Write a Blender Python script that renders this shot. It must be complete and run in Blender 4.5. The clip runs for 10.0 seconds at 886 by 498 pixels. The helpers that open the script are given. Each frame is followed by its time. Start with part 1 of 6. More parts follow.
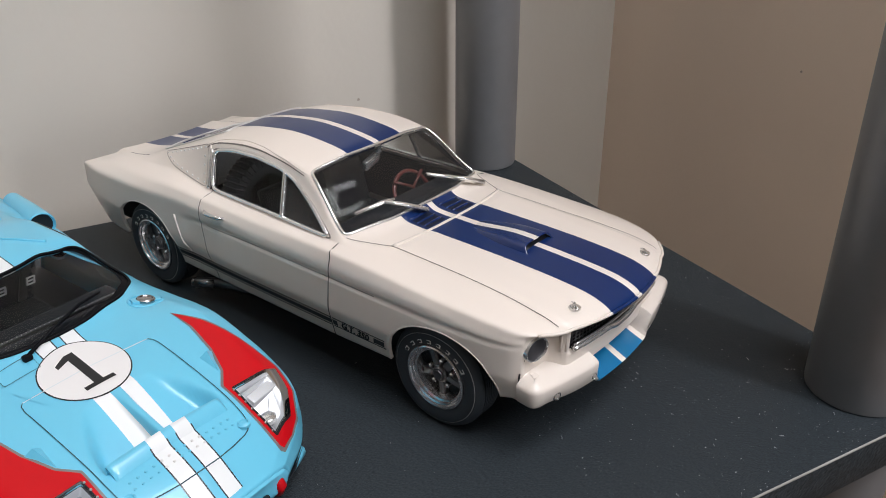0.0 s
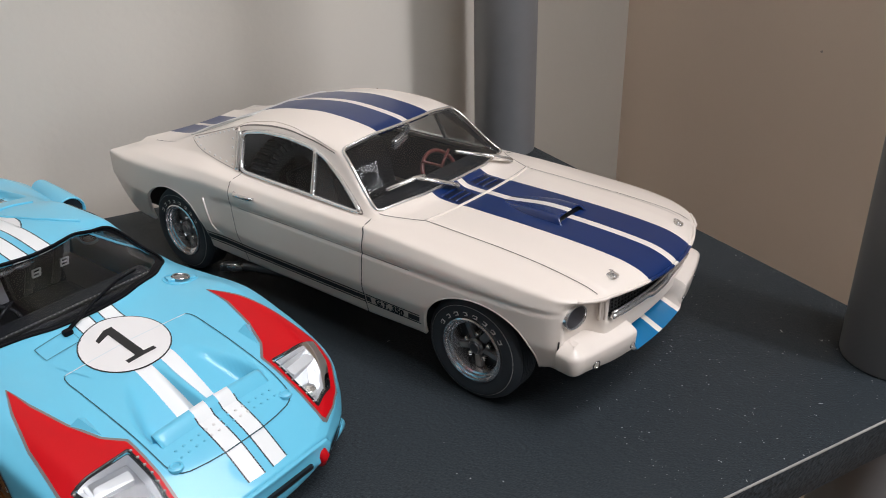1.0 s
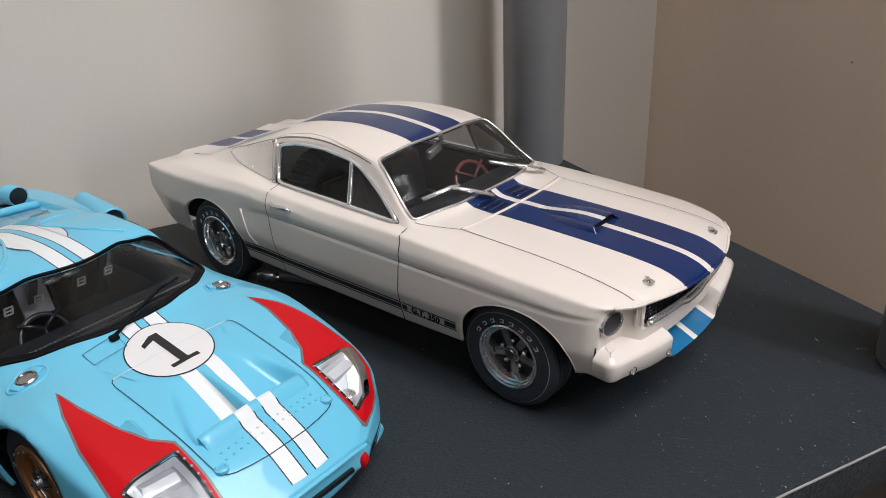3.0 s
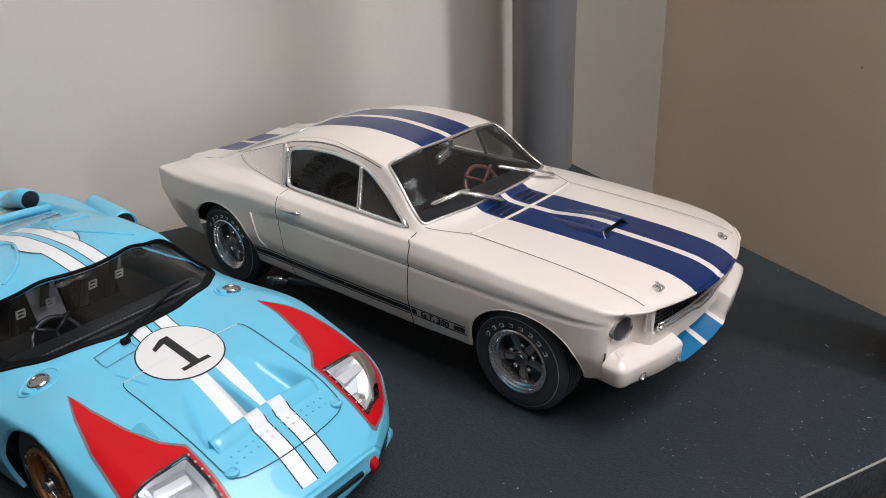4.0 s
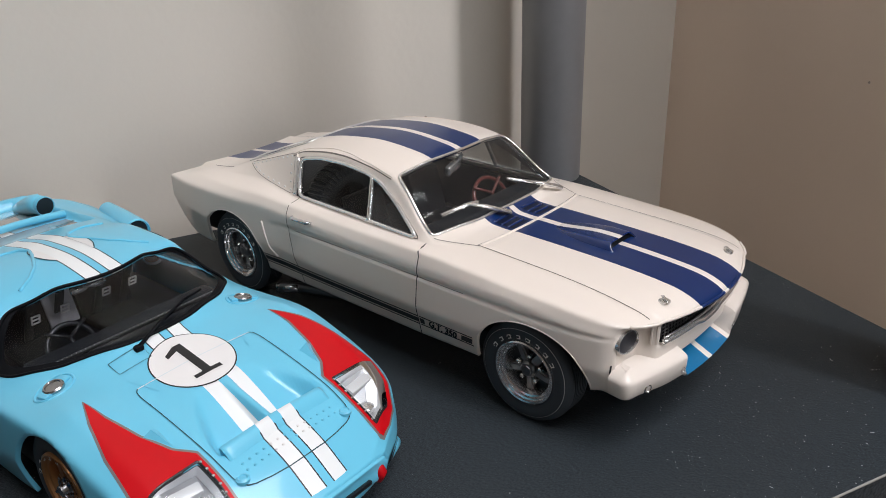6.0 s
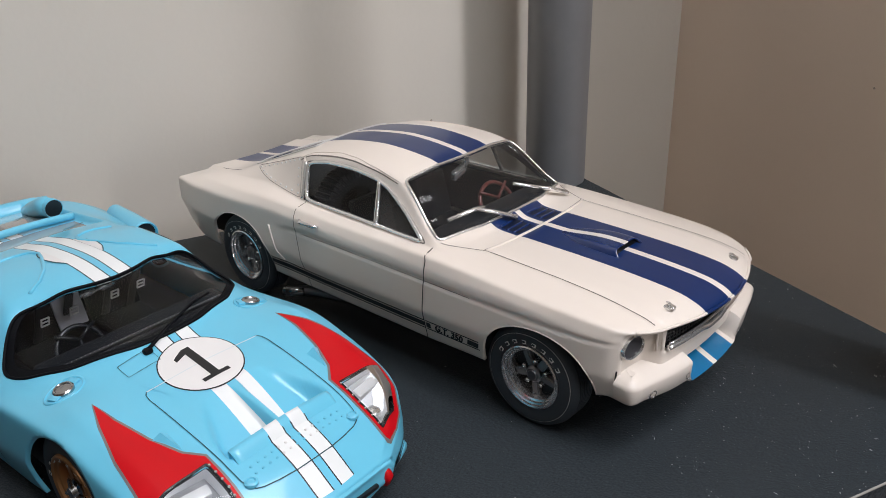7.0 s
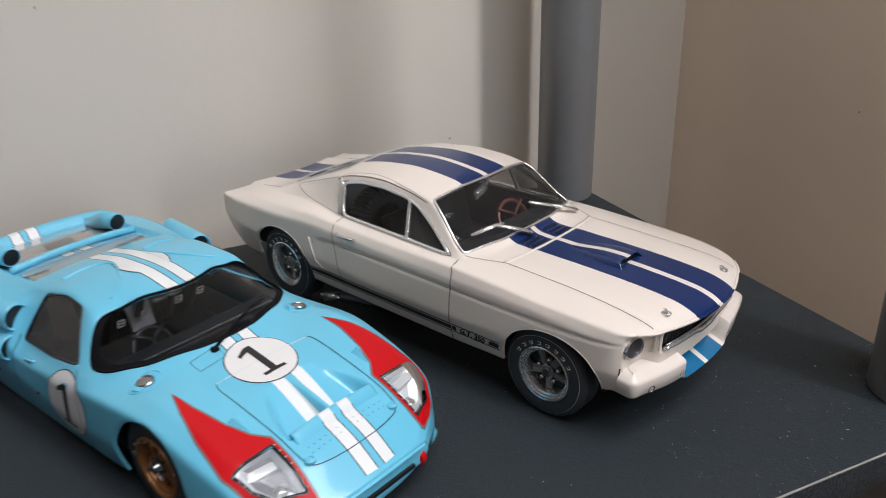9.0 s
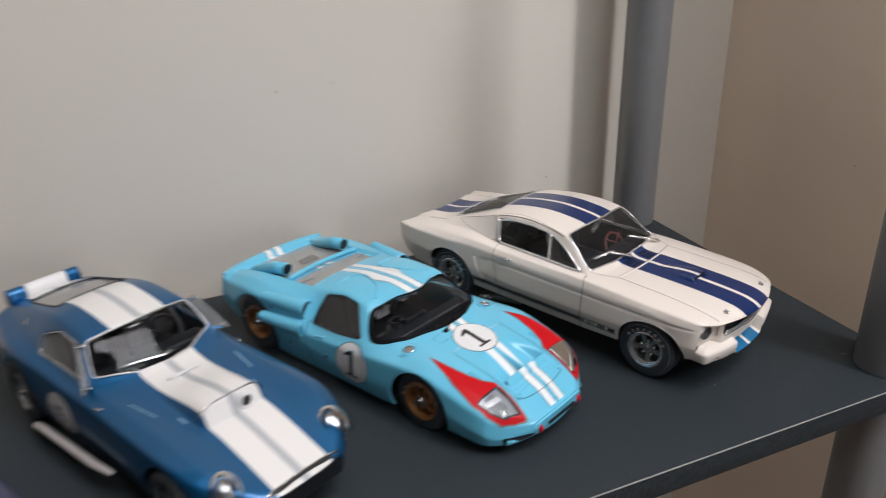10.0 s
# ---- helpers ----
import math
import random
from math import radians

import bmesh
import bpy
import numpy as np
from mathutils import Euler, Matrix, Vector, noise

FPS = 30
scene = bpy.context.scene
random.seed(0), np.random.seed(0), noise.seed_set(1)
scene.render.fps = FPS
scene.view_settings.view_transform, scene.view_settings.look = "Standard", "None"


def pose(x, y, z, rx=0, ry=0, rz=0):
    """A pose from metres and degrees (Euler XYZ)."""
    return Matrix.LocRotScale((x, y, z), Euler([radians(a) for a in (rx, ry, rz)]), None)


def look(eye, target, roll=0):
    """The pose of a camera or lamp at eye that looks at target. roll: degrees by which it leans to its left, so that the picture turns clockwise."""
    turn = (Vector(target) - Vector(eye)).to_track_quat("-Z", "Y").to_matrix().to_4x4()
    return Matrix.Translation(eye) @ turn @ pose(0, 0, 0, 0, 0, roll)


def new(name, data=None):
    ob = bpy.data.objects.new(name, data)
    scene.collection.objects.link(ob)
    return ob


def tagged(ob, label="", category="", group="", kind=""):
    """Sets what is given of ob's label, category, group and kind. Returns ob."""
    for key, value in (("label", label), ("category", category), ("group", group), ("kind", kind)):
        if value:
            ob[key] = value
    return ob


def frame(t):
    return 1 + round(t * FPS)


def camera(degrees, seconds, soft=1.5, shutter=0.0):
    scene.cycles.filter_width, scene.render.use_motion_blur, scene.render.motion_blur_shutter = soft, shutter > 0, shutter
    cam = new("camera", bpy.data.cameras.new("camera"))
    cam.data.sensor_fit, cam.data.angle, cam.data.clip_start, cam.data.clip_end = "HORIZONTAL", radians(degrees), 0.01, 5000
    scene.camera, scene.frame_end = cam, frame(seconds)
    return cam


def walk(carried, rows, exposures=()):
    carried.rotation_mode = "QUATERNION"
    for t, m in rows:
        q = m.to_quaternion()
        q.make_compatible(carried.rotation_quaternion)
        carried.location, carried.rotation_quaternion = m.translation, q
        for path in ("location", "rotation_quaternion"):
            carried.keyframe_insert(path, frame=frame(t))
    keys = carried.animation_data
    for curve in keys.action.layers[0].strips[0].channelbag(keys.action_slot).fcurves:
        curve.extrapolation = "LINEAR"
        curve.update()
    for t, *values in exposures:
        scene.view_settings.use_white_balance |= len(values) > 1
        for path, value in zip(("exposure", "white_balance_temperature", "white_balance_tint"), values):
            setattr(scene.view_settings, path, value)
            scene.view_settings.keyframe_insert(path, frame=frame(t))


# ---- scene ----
cam = camera(56.0, 10.0, soft=0.5, shutter=0.5)
PATH = [
    (0, (-0.10363, -0.19336, 0.17496), (0.7398, 1.3753, -0.7349), -0.34),
    (0.5, (-0.10801, -0.19333, 0.16992), (0.7385, 1.3778, -0.7328), -0.86),
    (1, (-0.11446, -0.19296, 0.16509), (0.7235, 1.3879, -0.7286), -1.42),
    (1.5, (-0.11825, -0.19119, 0.16449), (0.7098, 1.3995, -0.7210), -1.87),
    (2, (-0.11901, -0.19249, 0.16514), (0.6950, 1.4108, -0.7106), -2.20),
    (3.5, (-0.12123, -0.19496, 0.16381), (0.6746, 1.4312, -0.6861), -2.23),
    (4, (-0.12156, -0.19459, 0.16477), (0.6665, 1.4365, -0.6829), -2.27),
    (4.5, (-0.12343, -0.19568, 0.16534), (0.6603, 1.4398, -0.6778), -2.18),
    (5, (-0.12452, -0.19522, 0.16652), (0.6583, 1.4416, -0.6748), -2.03),
    (5.5, (-0.12285, -0.19623, 0.16705), (0.6578, 1.4440, -0.6698), -1.93),
    (7, (-0.12495, -0.19666, 0.17020), (0.6475, 1.4486, -0.6643), -1.60),
    (7.5, (-0.12457, -0.19789, 0.16967), (0.6427, 1.4509, -0.6626), -1.61),
    (8, (-0.12435, -0.19946, 0.16983), (0.6405, 1.4520, -0.6594), -1.61),
    (8.5, (-0.12606, -0.20447, 0.17448), (0.6355, 1.4489, -0.6541), -1.65),
    (9, (-0.14593, -0.22446, 0.18974), (0.6152, 1.4299, -0.6371), -1.54),
    (9.5, (-0.19324, -0.27091, 0.23052), (0.5671, 1.3797, -0.6045), -1.20),
    (10, (-0.27979, -0.33145, 0.27851), (0.4634, 1.3223, -0.5658), -1.06),
]
walk(cam, [(t, look(eye, target, roll)) for t, eye, target, roll in PATH])

# ---- light: windows behind the viewer, two added overhead lamps, the rest room bounce ----
world = bpy.data.worlds.new("world")
scene.world = world
world.use_nodes = True
wn = world.node_tree
sky = wn.nodes.new("ShaderNodeTexSky")
sky.sky_type, sky.sun_disc, sky.sun_elevation, sky.sun_rotation = "NISHITA", False, radians(40), radians(150)
wn.nodes["Background"].inputs["Strength"].default_value = 0.12
wn.links.new(sky.outputs["Color"], wn.nodes["Background"].inputs["Color"])


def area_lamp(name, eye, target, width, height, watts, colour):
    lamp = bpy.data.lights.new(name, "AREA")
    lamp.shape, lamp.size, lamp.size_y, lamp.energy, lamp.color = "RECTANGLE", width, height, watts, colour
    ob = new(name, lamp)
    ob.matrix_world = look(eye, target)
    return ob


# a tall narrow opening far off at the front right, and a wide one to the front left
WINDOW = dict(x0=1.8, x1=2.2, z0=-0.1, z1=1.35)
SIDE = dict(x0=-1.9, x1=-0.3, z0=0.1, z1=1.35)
area_lamp("window_daylight", (2.0, -4.98, 0.75), (0.1, 0.2, 0.05), 0.3, 1.5, 30.0, (0.935, 0.935, 0.99))
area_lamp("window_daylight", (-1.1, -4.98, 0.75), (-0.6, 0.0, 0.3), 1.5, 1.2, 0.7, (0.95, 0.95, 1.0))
# Unseen overhead lamps added, without fixtures, to light tops and cast the post shadow.
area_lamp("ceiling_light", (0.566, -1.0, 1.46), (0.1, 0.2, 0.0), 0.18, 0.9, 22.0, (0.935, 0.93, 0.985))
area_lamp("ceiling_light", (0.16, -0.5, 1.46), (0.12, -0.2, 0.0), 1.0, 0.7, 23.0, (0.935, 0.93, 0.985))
scene.view_settings.exposure = 0.0

# ---- materials ----
def mat(name, colour, rough=0.5, metal=0.0, coat=0.0, grain=0.0, scale=400.0, bump=0.0, vary=0.06, ior=1.45, coat_rough=0.03):
    """A principled surface whose tone and gloss vary at two scales, with fine relief."""
    m = bpy.data.materials.new(name)
    m.use_nodes = True
    n, k = m.node_tree.nodes, m.node_tree.links
    b = n["Principled BSDF"]
    b.inputs["Metallic"].default_value = metal
    b.inputs["IOR"].default_value = ior
    b.inputs["Coat Weight"].default_value = coat
    b.inputs["Coat Roughness"].default_value = coat_rough
    co = n.new("ShaderNodeTexCoord")
    big, fine = n.new("ShaderNodeTexNoise"), n.new("ShaderNodeTexNoise")
    big.inputs["Scale"].default_value, fine.inputs["Scale"].default_value = scale / 12, scale
    big.inputs["Detail"].default_value, fine.inputs["Detail"].default_value = 4, 6
    for t in (big, fine):
        k.new(co.outputs["Object"], t.inputs["Vector"])
    mix = n.new("ShaderNodeMix")
    mix.data_type = "RGBA"
    mix.inputs["A"].default_value = (*[c * (1 - vary) for c in colour], 1)
    mix.inputs["B"].default_value = (*[min(1, c * (1 + vary)) for c in colour], 1)
    add = n.new("ShaderNodeMath")
    add.operation, add.use_clamp = "MULTIPLY_ADD", True
    k.new(fine.outputs["Fac"], add.inputs[0])
    add.inputs[1].default_value = grain
    k.new(big.outputs["Fac"], add.inputs[2])
    k.new(add.outputs[0], mix.inputs["Factor"])
    k.new(mix.outputs["Result"], b.inputs["Base Color"])
    r = n.new("ShaderNodeMapRange")
    k.new(big.outputs["Fac"], r.inputs["Value"])
    r.inputs["To Min"].default_value, r.inputs["To Max"].default_value = rough * 0.85, min(1, rough * 1.15)
    k.new(r.outputs["Result"], b.inputs["Roughness"])
    if bump:
        bp = n.new("ShaderNodeBump")
        bp.inputs["Strength"].default_value, bp.inputs["Distance"].default_value = bump, 0.0004
        k.new(fine.outputs["Fac"], bp.inputs["Height"])
        k.new(bp.outputs["Normal"], b.inputs["Normal"])
    return m


def striped(name, base, bands, rough, coat, zmin=-9.0, zmax=9.0, xr=(-9.0, 9.0), metal=0.0):
    """Paint with lengthwise bands: each band is (inner, outer, colour) by distance from the centre line, the last one on top."""
    m = mat(name, base, rough, 0.0, coat, 0.02, 900, 0.0, 0.006)
    m.node_tree.nodes["Principled BSDF"].inputs["Metallic"].default_value = metal
    n, k = m.node_tree.nodes, m.node_tree.links
    b = n["Principled BSDF"]
    src = b.inputs["Base Color"].links[0].from_socket
    co = n.new("ShaderNodeTexCoord")
    sep = n.new("ShaderNodeSeparateXYZ")
    k.new(co.outputs["Object"], sep.inputs[0])

    def maths(op, a, c):
        q = n.new("ShaderNodeMath")
        q.operation = op
        for i, v in enumerate((a, c)):
            if v is None:
                continue
            if isinstance(v, float):
                q.inputs[i].default_value = v
            else:
                k.new(v, q.inputs[i])
        return q.outputs[0]

    ay = maths("ABSOLUTE", sep.outputs["Y"], None)
    zone = maths("MULTIPLY", maths("GREATER_THAN", sep.outputs["Z"], zmin), maths("LESS_THAN", sep.outputs["Z"], zmax))
    zone = maths("MULTIPLY", zone, maths("GREATER_THAN", sep.outputs["X"], xr[0]))
    zone = maths("MULTIPLY", zone, maths("LESS_THAN", sep.outputs["X"], xr[1]))
    for band in bands:
        lo, hi, colour = band[:3]
        f = maths("MULTIPLY", maths("GREATER_THAN", ay, lo), maths("LESS_THAN", ay, hi))
        f = maths("MULTIPLY", f, zone)
        for g0, g1 in band[3:]:                          # lengthwise stretches without this band
            f = maths("MULTIPLY", f, maths("MAXIMUM", maths("LESS_THAN", sep.outputs["X"], g0), maths("GREATER_THAN", sep.outputs["X"], g1)))
        mx = n.new("ShaderNodeMix")
        mx.data_type = "RGBA"
        k.new(f, mx.inputs["Factor"])
        k.new(src, mx.inputs["A"])
        mx.inputs["B"].default_value = (*colour, 1)
        src = mx.outputs["Result"]
        if metal:
            off = maths("SUBTRACT", 1.0, f)
            lk = b.inputs["Metallic"].links
            k.new(maths("MULTIPLY", off, lk[0].from_socket if lk else metal), b.inputs["Metallic"])
    k.new(src, b.inputs["Base Color"])
    return m


def glass_mat(name, tint, alpha, rough=0.02, haze=0.0, body=(0.3, 0.3, 0.3)):
    """Clear plastic pane: mostly see-through, with a mirror-like gloss."""
    m = bpy.data.materials.new(name)
    m.use_nodes = True
    n, k = m.node_tree.nodes, m.node_tree.links
    n.remove(n["Principled BSDF"])
    gl, tr, mx, fr = n.new("ShaderNodeBsdfGlossy"), n.new("ShaderNodeBsdfTransparent"), n.new("ShaderNodeMixShader"), n.new("ShaderNodeFresnel")
    gl.inputs["Roughness"].default_value = rough
    tr.inputs["Color"].default_value = (*[c * alpha for c in tint], 1)
    fr.inputs["IOR"].default_value = 1.33
    k.new(fr.outputs[0], mx.inputs[0])
    k.new(tr.outputs[0], mx.inputs[1])
    k.new(gl.outputs[0], mx.inputs[2])
    out = mx.outputs[0]
    if haze:
        df, mh = n.new("ShaderNodeBsdfDiffuse"), n.new("ShaderNodeMixShader")
        df.inputs["Color"].default_value = (*body, 1)
        mh.inputs[0].default_value = haze
        k.new(out, mh.inputs[1])
        k.new(df.outputs[0], mh.inputs[2])
        out = mh.outputs[0]
    k.new(out, n["Material Output"].inputs["Surface"])
    return m


BLUE, WHITE_BAND = (0.004, 0.022, 0.105), (0.74, 0.72, 0.69)
M_WHITE = striped("cream_white_paint", (0.78, 0.705, 0.63), [(0.0014, 0.0142, BLUE)], 0.3, 0.4, zmin=0.0435)
M_SCOOP = striped("blue_scoop_paint", BLUE, [(0.0, 0.0014, (0.74, 0.69, 0.62))], 0.25, 0.6)
M_PLAIN = mat("cream_white_trim", (0.78, 0.705, 0.63), 0.3, 0, 0.4, 0.02, 900, 0.0, 0.006)
M_STRIPE = mat("royal_blue_paint", BLUE, 0.25, 0, 0.6, 0.05, 900, 0.02, 0.04)
M_APRON_BLUE = mat("sky_blue_decal", (0.004, 0.145, 0.32), 0.3, 0, 0.4, 0.05, 900, 0, 0.04)
M_GT = striped("powder_blue_paint", (0.135, 0.52, 0.715), [(0.0012, 0.0066, (0.02, 0.03, 0.04), (0.006, 0.0395)), (0.0016, 0.0062, (0.78, 0.8, 0.8))], 0.33, 0.45, zmin=0.02)
M_GTPLAIN = mat("powder_blue_trim", (0.135, 0.52, 0.715), 0.33, 0, 0.45, 0.02, 900, 0.0, 0.006)
M_COUPE = striped("metallic_blue_paint", (0.002, 0.098, 0.25), [(0.0, 0.0158, WHITE_BAND), (0.0, 0.0021, (0.42, 0.43, 0.44))], 0.34, 0.6, zmin=0.012, metal=0.6)
M_COUPEPLAIN = mat("metallic_blue_trim", (0.002, 0.098, 0.25), 0.34, 0.6, 0.6, 0.02, 900, 0.0, 0.02)
M_NAVY = mat("navy_paint", (0.012, 0.016, 0.06), 0.22, 0, 0.8, 0.05, 900, 0.02, 0.05)
M_RED = mat("red_paint", (0.52, 0.004, 0.009), 0.4, 0, 0.0, 0.05, 900, 0, 0.05, 1.3)
M_SILVERLINE = mat("silver_pinstripe", (0.2, 0.19, 0.19), 0.4, 0.2)
M_WHITEDECAL = mat("white_decal", (0.74, 0.73, 0.72), 0.35, 0, 0.3, 0.05, 900, 0, 0.03)
M_BLACK = mat("black_paint", (0.008, 0.009, 0.011), 0.35, 0, 0.2, 0.05, 900, 0, 0.1)
M_SEAL = mat("black_screen_band", (0.004, 0.0045, 0.006), 0.6, ior=1.2)
M_LINE = mat("dark_panel_gap", (0.03, 0.03, 0.03), 0.7)
M_SHUT = mat("panel_gap_and_crease_shade", (0.16, 0.14, 0.125), 0.7)
M_CHROME = mat("chrome", (0.75, 0.75, 0.76), 0.12, 1.0, vary=0.04)
M_STEEL = mat("polished_steel", (0.42, 0.42, 0.43), 0.22, 1.0, vary=0.06)
M_DARKMETAL = mat("dark_spoke_metal", (0.2, 0.2, 0.205), 0.35, 1.0, vary=0.1)
M_RIM = mat("bright_rim_metal", (0.8, 0.8, 0.81), 0.17, 0.9, vary=0.04)
M_SPOKE = mat("grey_spoke_metal", (0.4, 0.4, 0.405), 0.25, 0.65, vary=0.1)
M_GOLD = mat("bronze_wheel_metal", (0.42, 0.2, 0.08), 0.38, 0.7, vary=0.1)
M_TYRE = mat("tyre_rubber", (0.036, 0.043, 0.05), 0.6, 0, 0, 0.3, 1500, 0.1, 0.15)
M_LETTER = mat("white_tyre_print", (0.7, 0.69, 0.66), 0.6)
M_TREAD = mat("worn_tread_rubber", (0.05, 0.055, 0.06), 0.5)
M_RINGLINE = mat("pale_grey_tyre_line", (0.4, 0.4, 0.39), 0.6)
M_BLACKPLASTIC = mat("black_cabin_plastic", (0.009, 0.011, 0.014), 0.5, 0, 0, 0.3, 1500, 0.1, 0.15)
M_GREYPLASTIC = mat("grey_cabin_plastic", (0.5, 0.5, 0.53), 0.5, vary=0.1)
M_WOODRIM = mat("red_brown_rim", (0.12, 0.03, 0.025), 0.35, 0, 0.3)
M_LENS = mat("lamp_lens", (0.035, 0.036, 0.043), 0.5, 0.0, 0.0, vary=0.1)
M_REFLECT = mat("lamp_reflector", (0.5, 0.51, 0.53), 0.3, 0.6, vary=0.06)
M_GLASS = glass_mat("clear_pane", (0.93, 0.95, 0.95), 0.9)
M_HAZE = glass_mat("hazy_pane", (0.8, 0.82, 0.83), 0.9, 0.12, 0.3, (0.45, 0.45, 0.44))
M_LAMPBOX = mat("bright_lamp_box", (0.8, 0.81, 0.83), 0.3, 0.2)
M_TRIM = mat("bright_trim", (0.62, 0.61, 0.59), 0.35, 0.5)
# Faint grey diffuse film stands in for the wall reflected in the windscreen.
M_SCREEN = glass_mat("reflection_veil_pane", (0.93, 0.95, 0.95), 0.95, 0.04, 0.03, (0.42, 0.41, 0.4))
M_BRIGHT = mat("polished_chrome", (0.86, 0.86, 0.85), 0.2, 0.85, vary=0.05)
M_GTGAP = mat("dark_teal_gap", (0.015, 0.06, 0.08), 0.6)
M_SEAM = mat("pale_seam", (0.62, 0.68, 0.7), 0.4)
# Opaque grey stands in for clear panes that reflect the wall.
M_GREYPANEL = mat("grey_reflection_window", (0.3, 0.29, 0.27), 0.12, 0, 0.8, vary=0.08)
M_SIDEPIPE = mat("pale_pipe_enamel", (0.5, 0.46, 0.44), 0.45, vary=0.08)
M_HILITE = mat("vent_highlight_paint", (0.2, 0.38, 0.55), 0.3)
M_DARKGLASS = glass_mat("dark_pane", (0.93, 0.96, 1.0), 0.95)
# Smoked tint; the grey diffuse share stands in for haze and reflections.
M_SMOKE = glass_mat("smoked_reflecting_pane", (0.55, 0.57, 0.58), 0.8, 0.03, 0.3, (0.17, 0.16, 0.15))


# ---- mesh tools (local units: millimetres) ----
MM = 0.001


def part(name, verts, faces, material, parent=None, label="", smooth=True, m=None, mats=None, fm=None):
    me = bpy.data.meshes.new(name)
    v = np.asarray(verts, dtype=float) * MM
    me.from_pydata([tuple(p) for p in v], [], [tuple(int(i) for i in f) for f in faces])
    for a in (mats or [material]):
        me.materials.append(a)
    if fm is not None:
        me.polygons.foreach_set("material_index", np.asarray(fm, dtype=np.int32))
    if smooth:
        me.shade_smooth()
    me.update()
    ob = new(name, me)
    if parent is not None:
        ob.parent = parent
    if m is not None:
        ob.matrix_basis = m
    if label:
        ob["label"] = label
    return ob


def from_bm(name, bm, material, parent=None, label="", smooth=False, m=None):
    me = bpy.data.meshes.new(name)
    bm.normal_update()
    bmesh.ops.scale(bm, vec=(MM, MM, MM), verts=bm.verts)
    bm.to_mesh(me)
    bm.free()
    me.materials.append(material)
    if smooth:
        me.shade_smooth()
        me.set_sharp_from_angle(angle=radians(40))
    ob = new(name, me)
    if parent is not None:
        ob.parent = parent
    if m is not None:
        ob.matrix_basis = m
    if label:
        ob["label"] = label
    return ob


def box(name, size, at, material, parent=None, label="", bevel=0.6, seg=2, rot=(0, 0, 0), taper=None):
    bm = bmesh.new()
    bmesh.ops.create_cube(bm, size=1)
    for v in bm.verts:
        s = 1.0
        if taper and v.co.z > 0:
            s = taper
        v.co = Vector((v.co.x * size[0] * s, v.co.y * size[1] * s, v.co.z * size[2]))
    if bevel:
        bmesh.ops.bevel(bm, geom=bm.edges[:], offset=min(bevel, min(size) * 0.45), segments=seg, affect="EDGES", profile=0.6)
    bmesh.ops.transform(bm, matrix=Euler([radians(a) for a in rot]).to_matrix().to_4x4(), verts=bm.verts)
    bmesh.ops.translate(bm, vec=at, verts=bm.verts)
    return from_bm(name, bm, material, parent, label, smooth=True)


def lathe(name, profile, material, parent=None, label="", n=64, at=(0, 0, 0), axis="Y", m=None, closed=False):
    """Turns a profile of (radius, along) round an axis through at."""
    P = np.array(profile, dtype=float)
    a = np.linspace(0, 2 * np.pi, n, endpoint=False)
    R, H = P[:, 0][:, None], P[:, 1][:, None]
    x, z, y = R * np.cos(a), R * np.sin(a), H + 0 * a
    V = {"Y": np.stack([x, y, z], -1), "Z": np.stack([x, -z, y], -1), "X": np.stack([y, -x, z], -1)}[axis]
    V = V.reshape(-1, 3) + np.array(at)
    k = len(P)
    F = []
    for i in range(k if closed else k - 1):
        i2 = (i + 1) % k
        for j in range(n):
            j2 = (j + 1) % n
            F.append((i * n + j, i * n + j2, i2 * n + j2, i2 * n + j))
    ob = part(name, V, F, material, parent, label, True, m)
    ob.data.set_sharp_from_angle(angle=radians(35))
    return ob


def tube(name, pts, r, material, parent=None, label="", n=8, closed=False, flat=1.0, m=None):
    """A round bar along a line of points, its ends closed."""
    P = np.array(pts, dtype=float)
    T = np.gradient(P, axis=0) if not closed else np.roll(P, -1, 0) - np.roll(P, 1, 0)
    T /= np.linalg.norm(T, axis=1)[:, None] + 1e-12
    rr = np.broadcast_to(np.asarray(r, dtype=float), (len(P),))
    up = np.array([0, 0, 1.0]) if abs(T[0][2]) < 0.9 else np.array([1.0, 0, 0])
    V = []
    for p, t, q in zip(P, T, rr):
        s = np.cross(t, up)
        s /= np.linalg.norm(s) + 1e-12
        w = np.cross(s, t)
        up = w
        for a in range(n):
            c = 2 * np.pi * a / n
            V.append(p + q * (math.cos(c) * s + flat * math.sin(c) * w))
    F = []
    k = len(P)
    for i in range(k if closed else k - 1):
        i2 = (i + 1) % k
        for a in range(n):
            a2 = (a + 1) % n
            F.append((i * n + a, i * n + a2, i2 * n + a2, i2 * n + a))
    if not closed:
        F += [tuple(range(n))[::-1], tuple((k - 1) * n + a for a in range(n))]
    return part(name, V, F, material, parent, label, True, m)


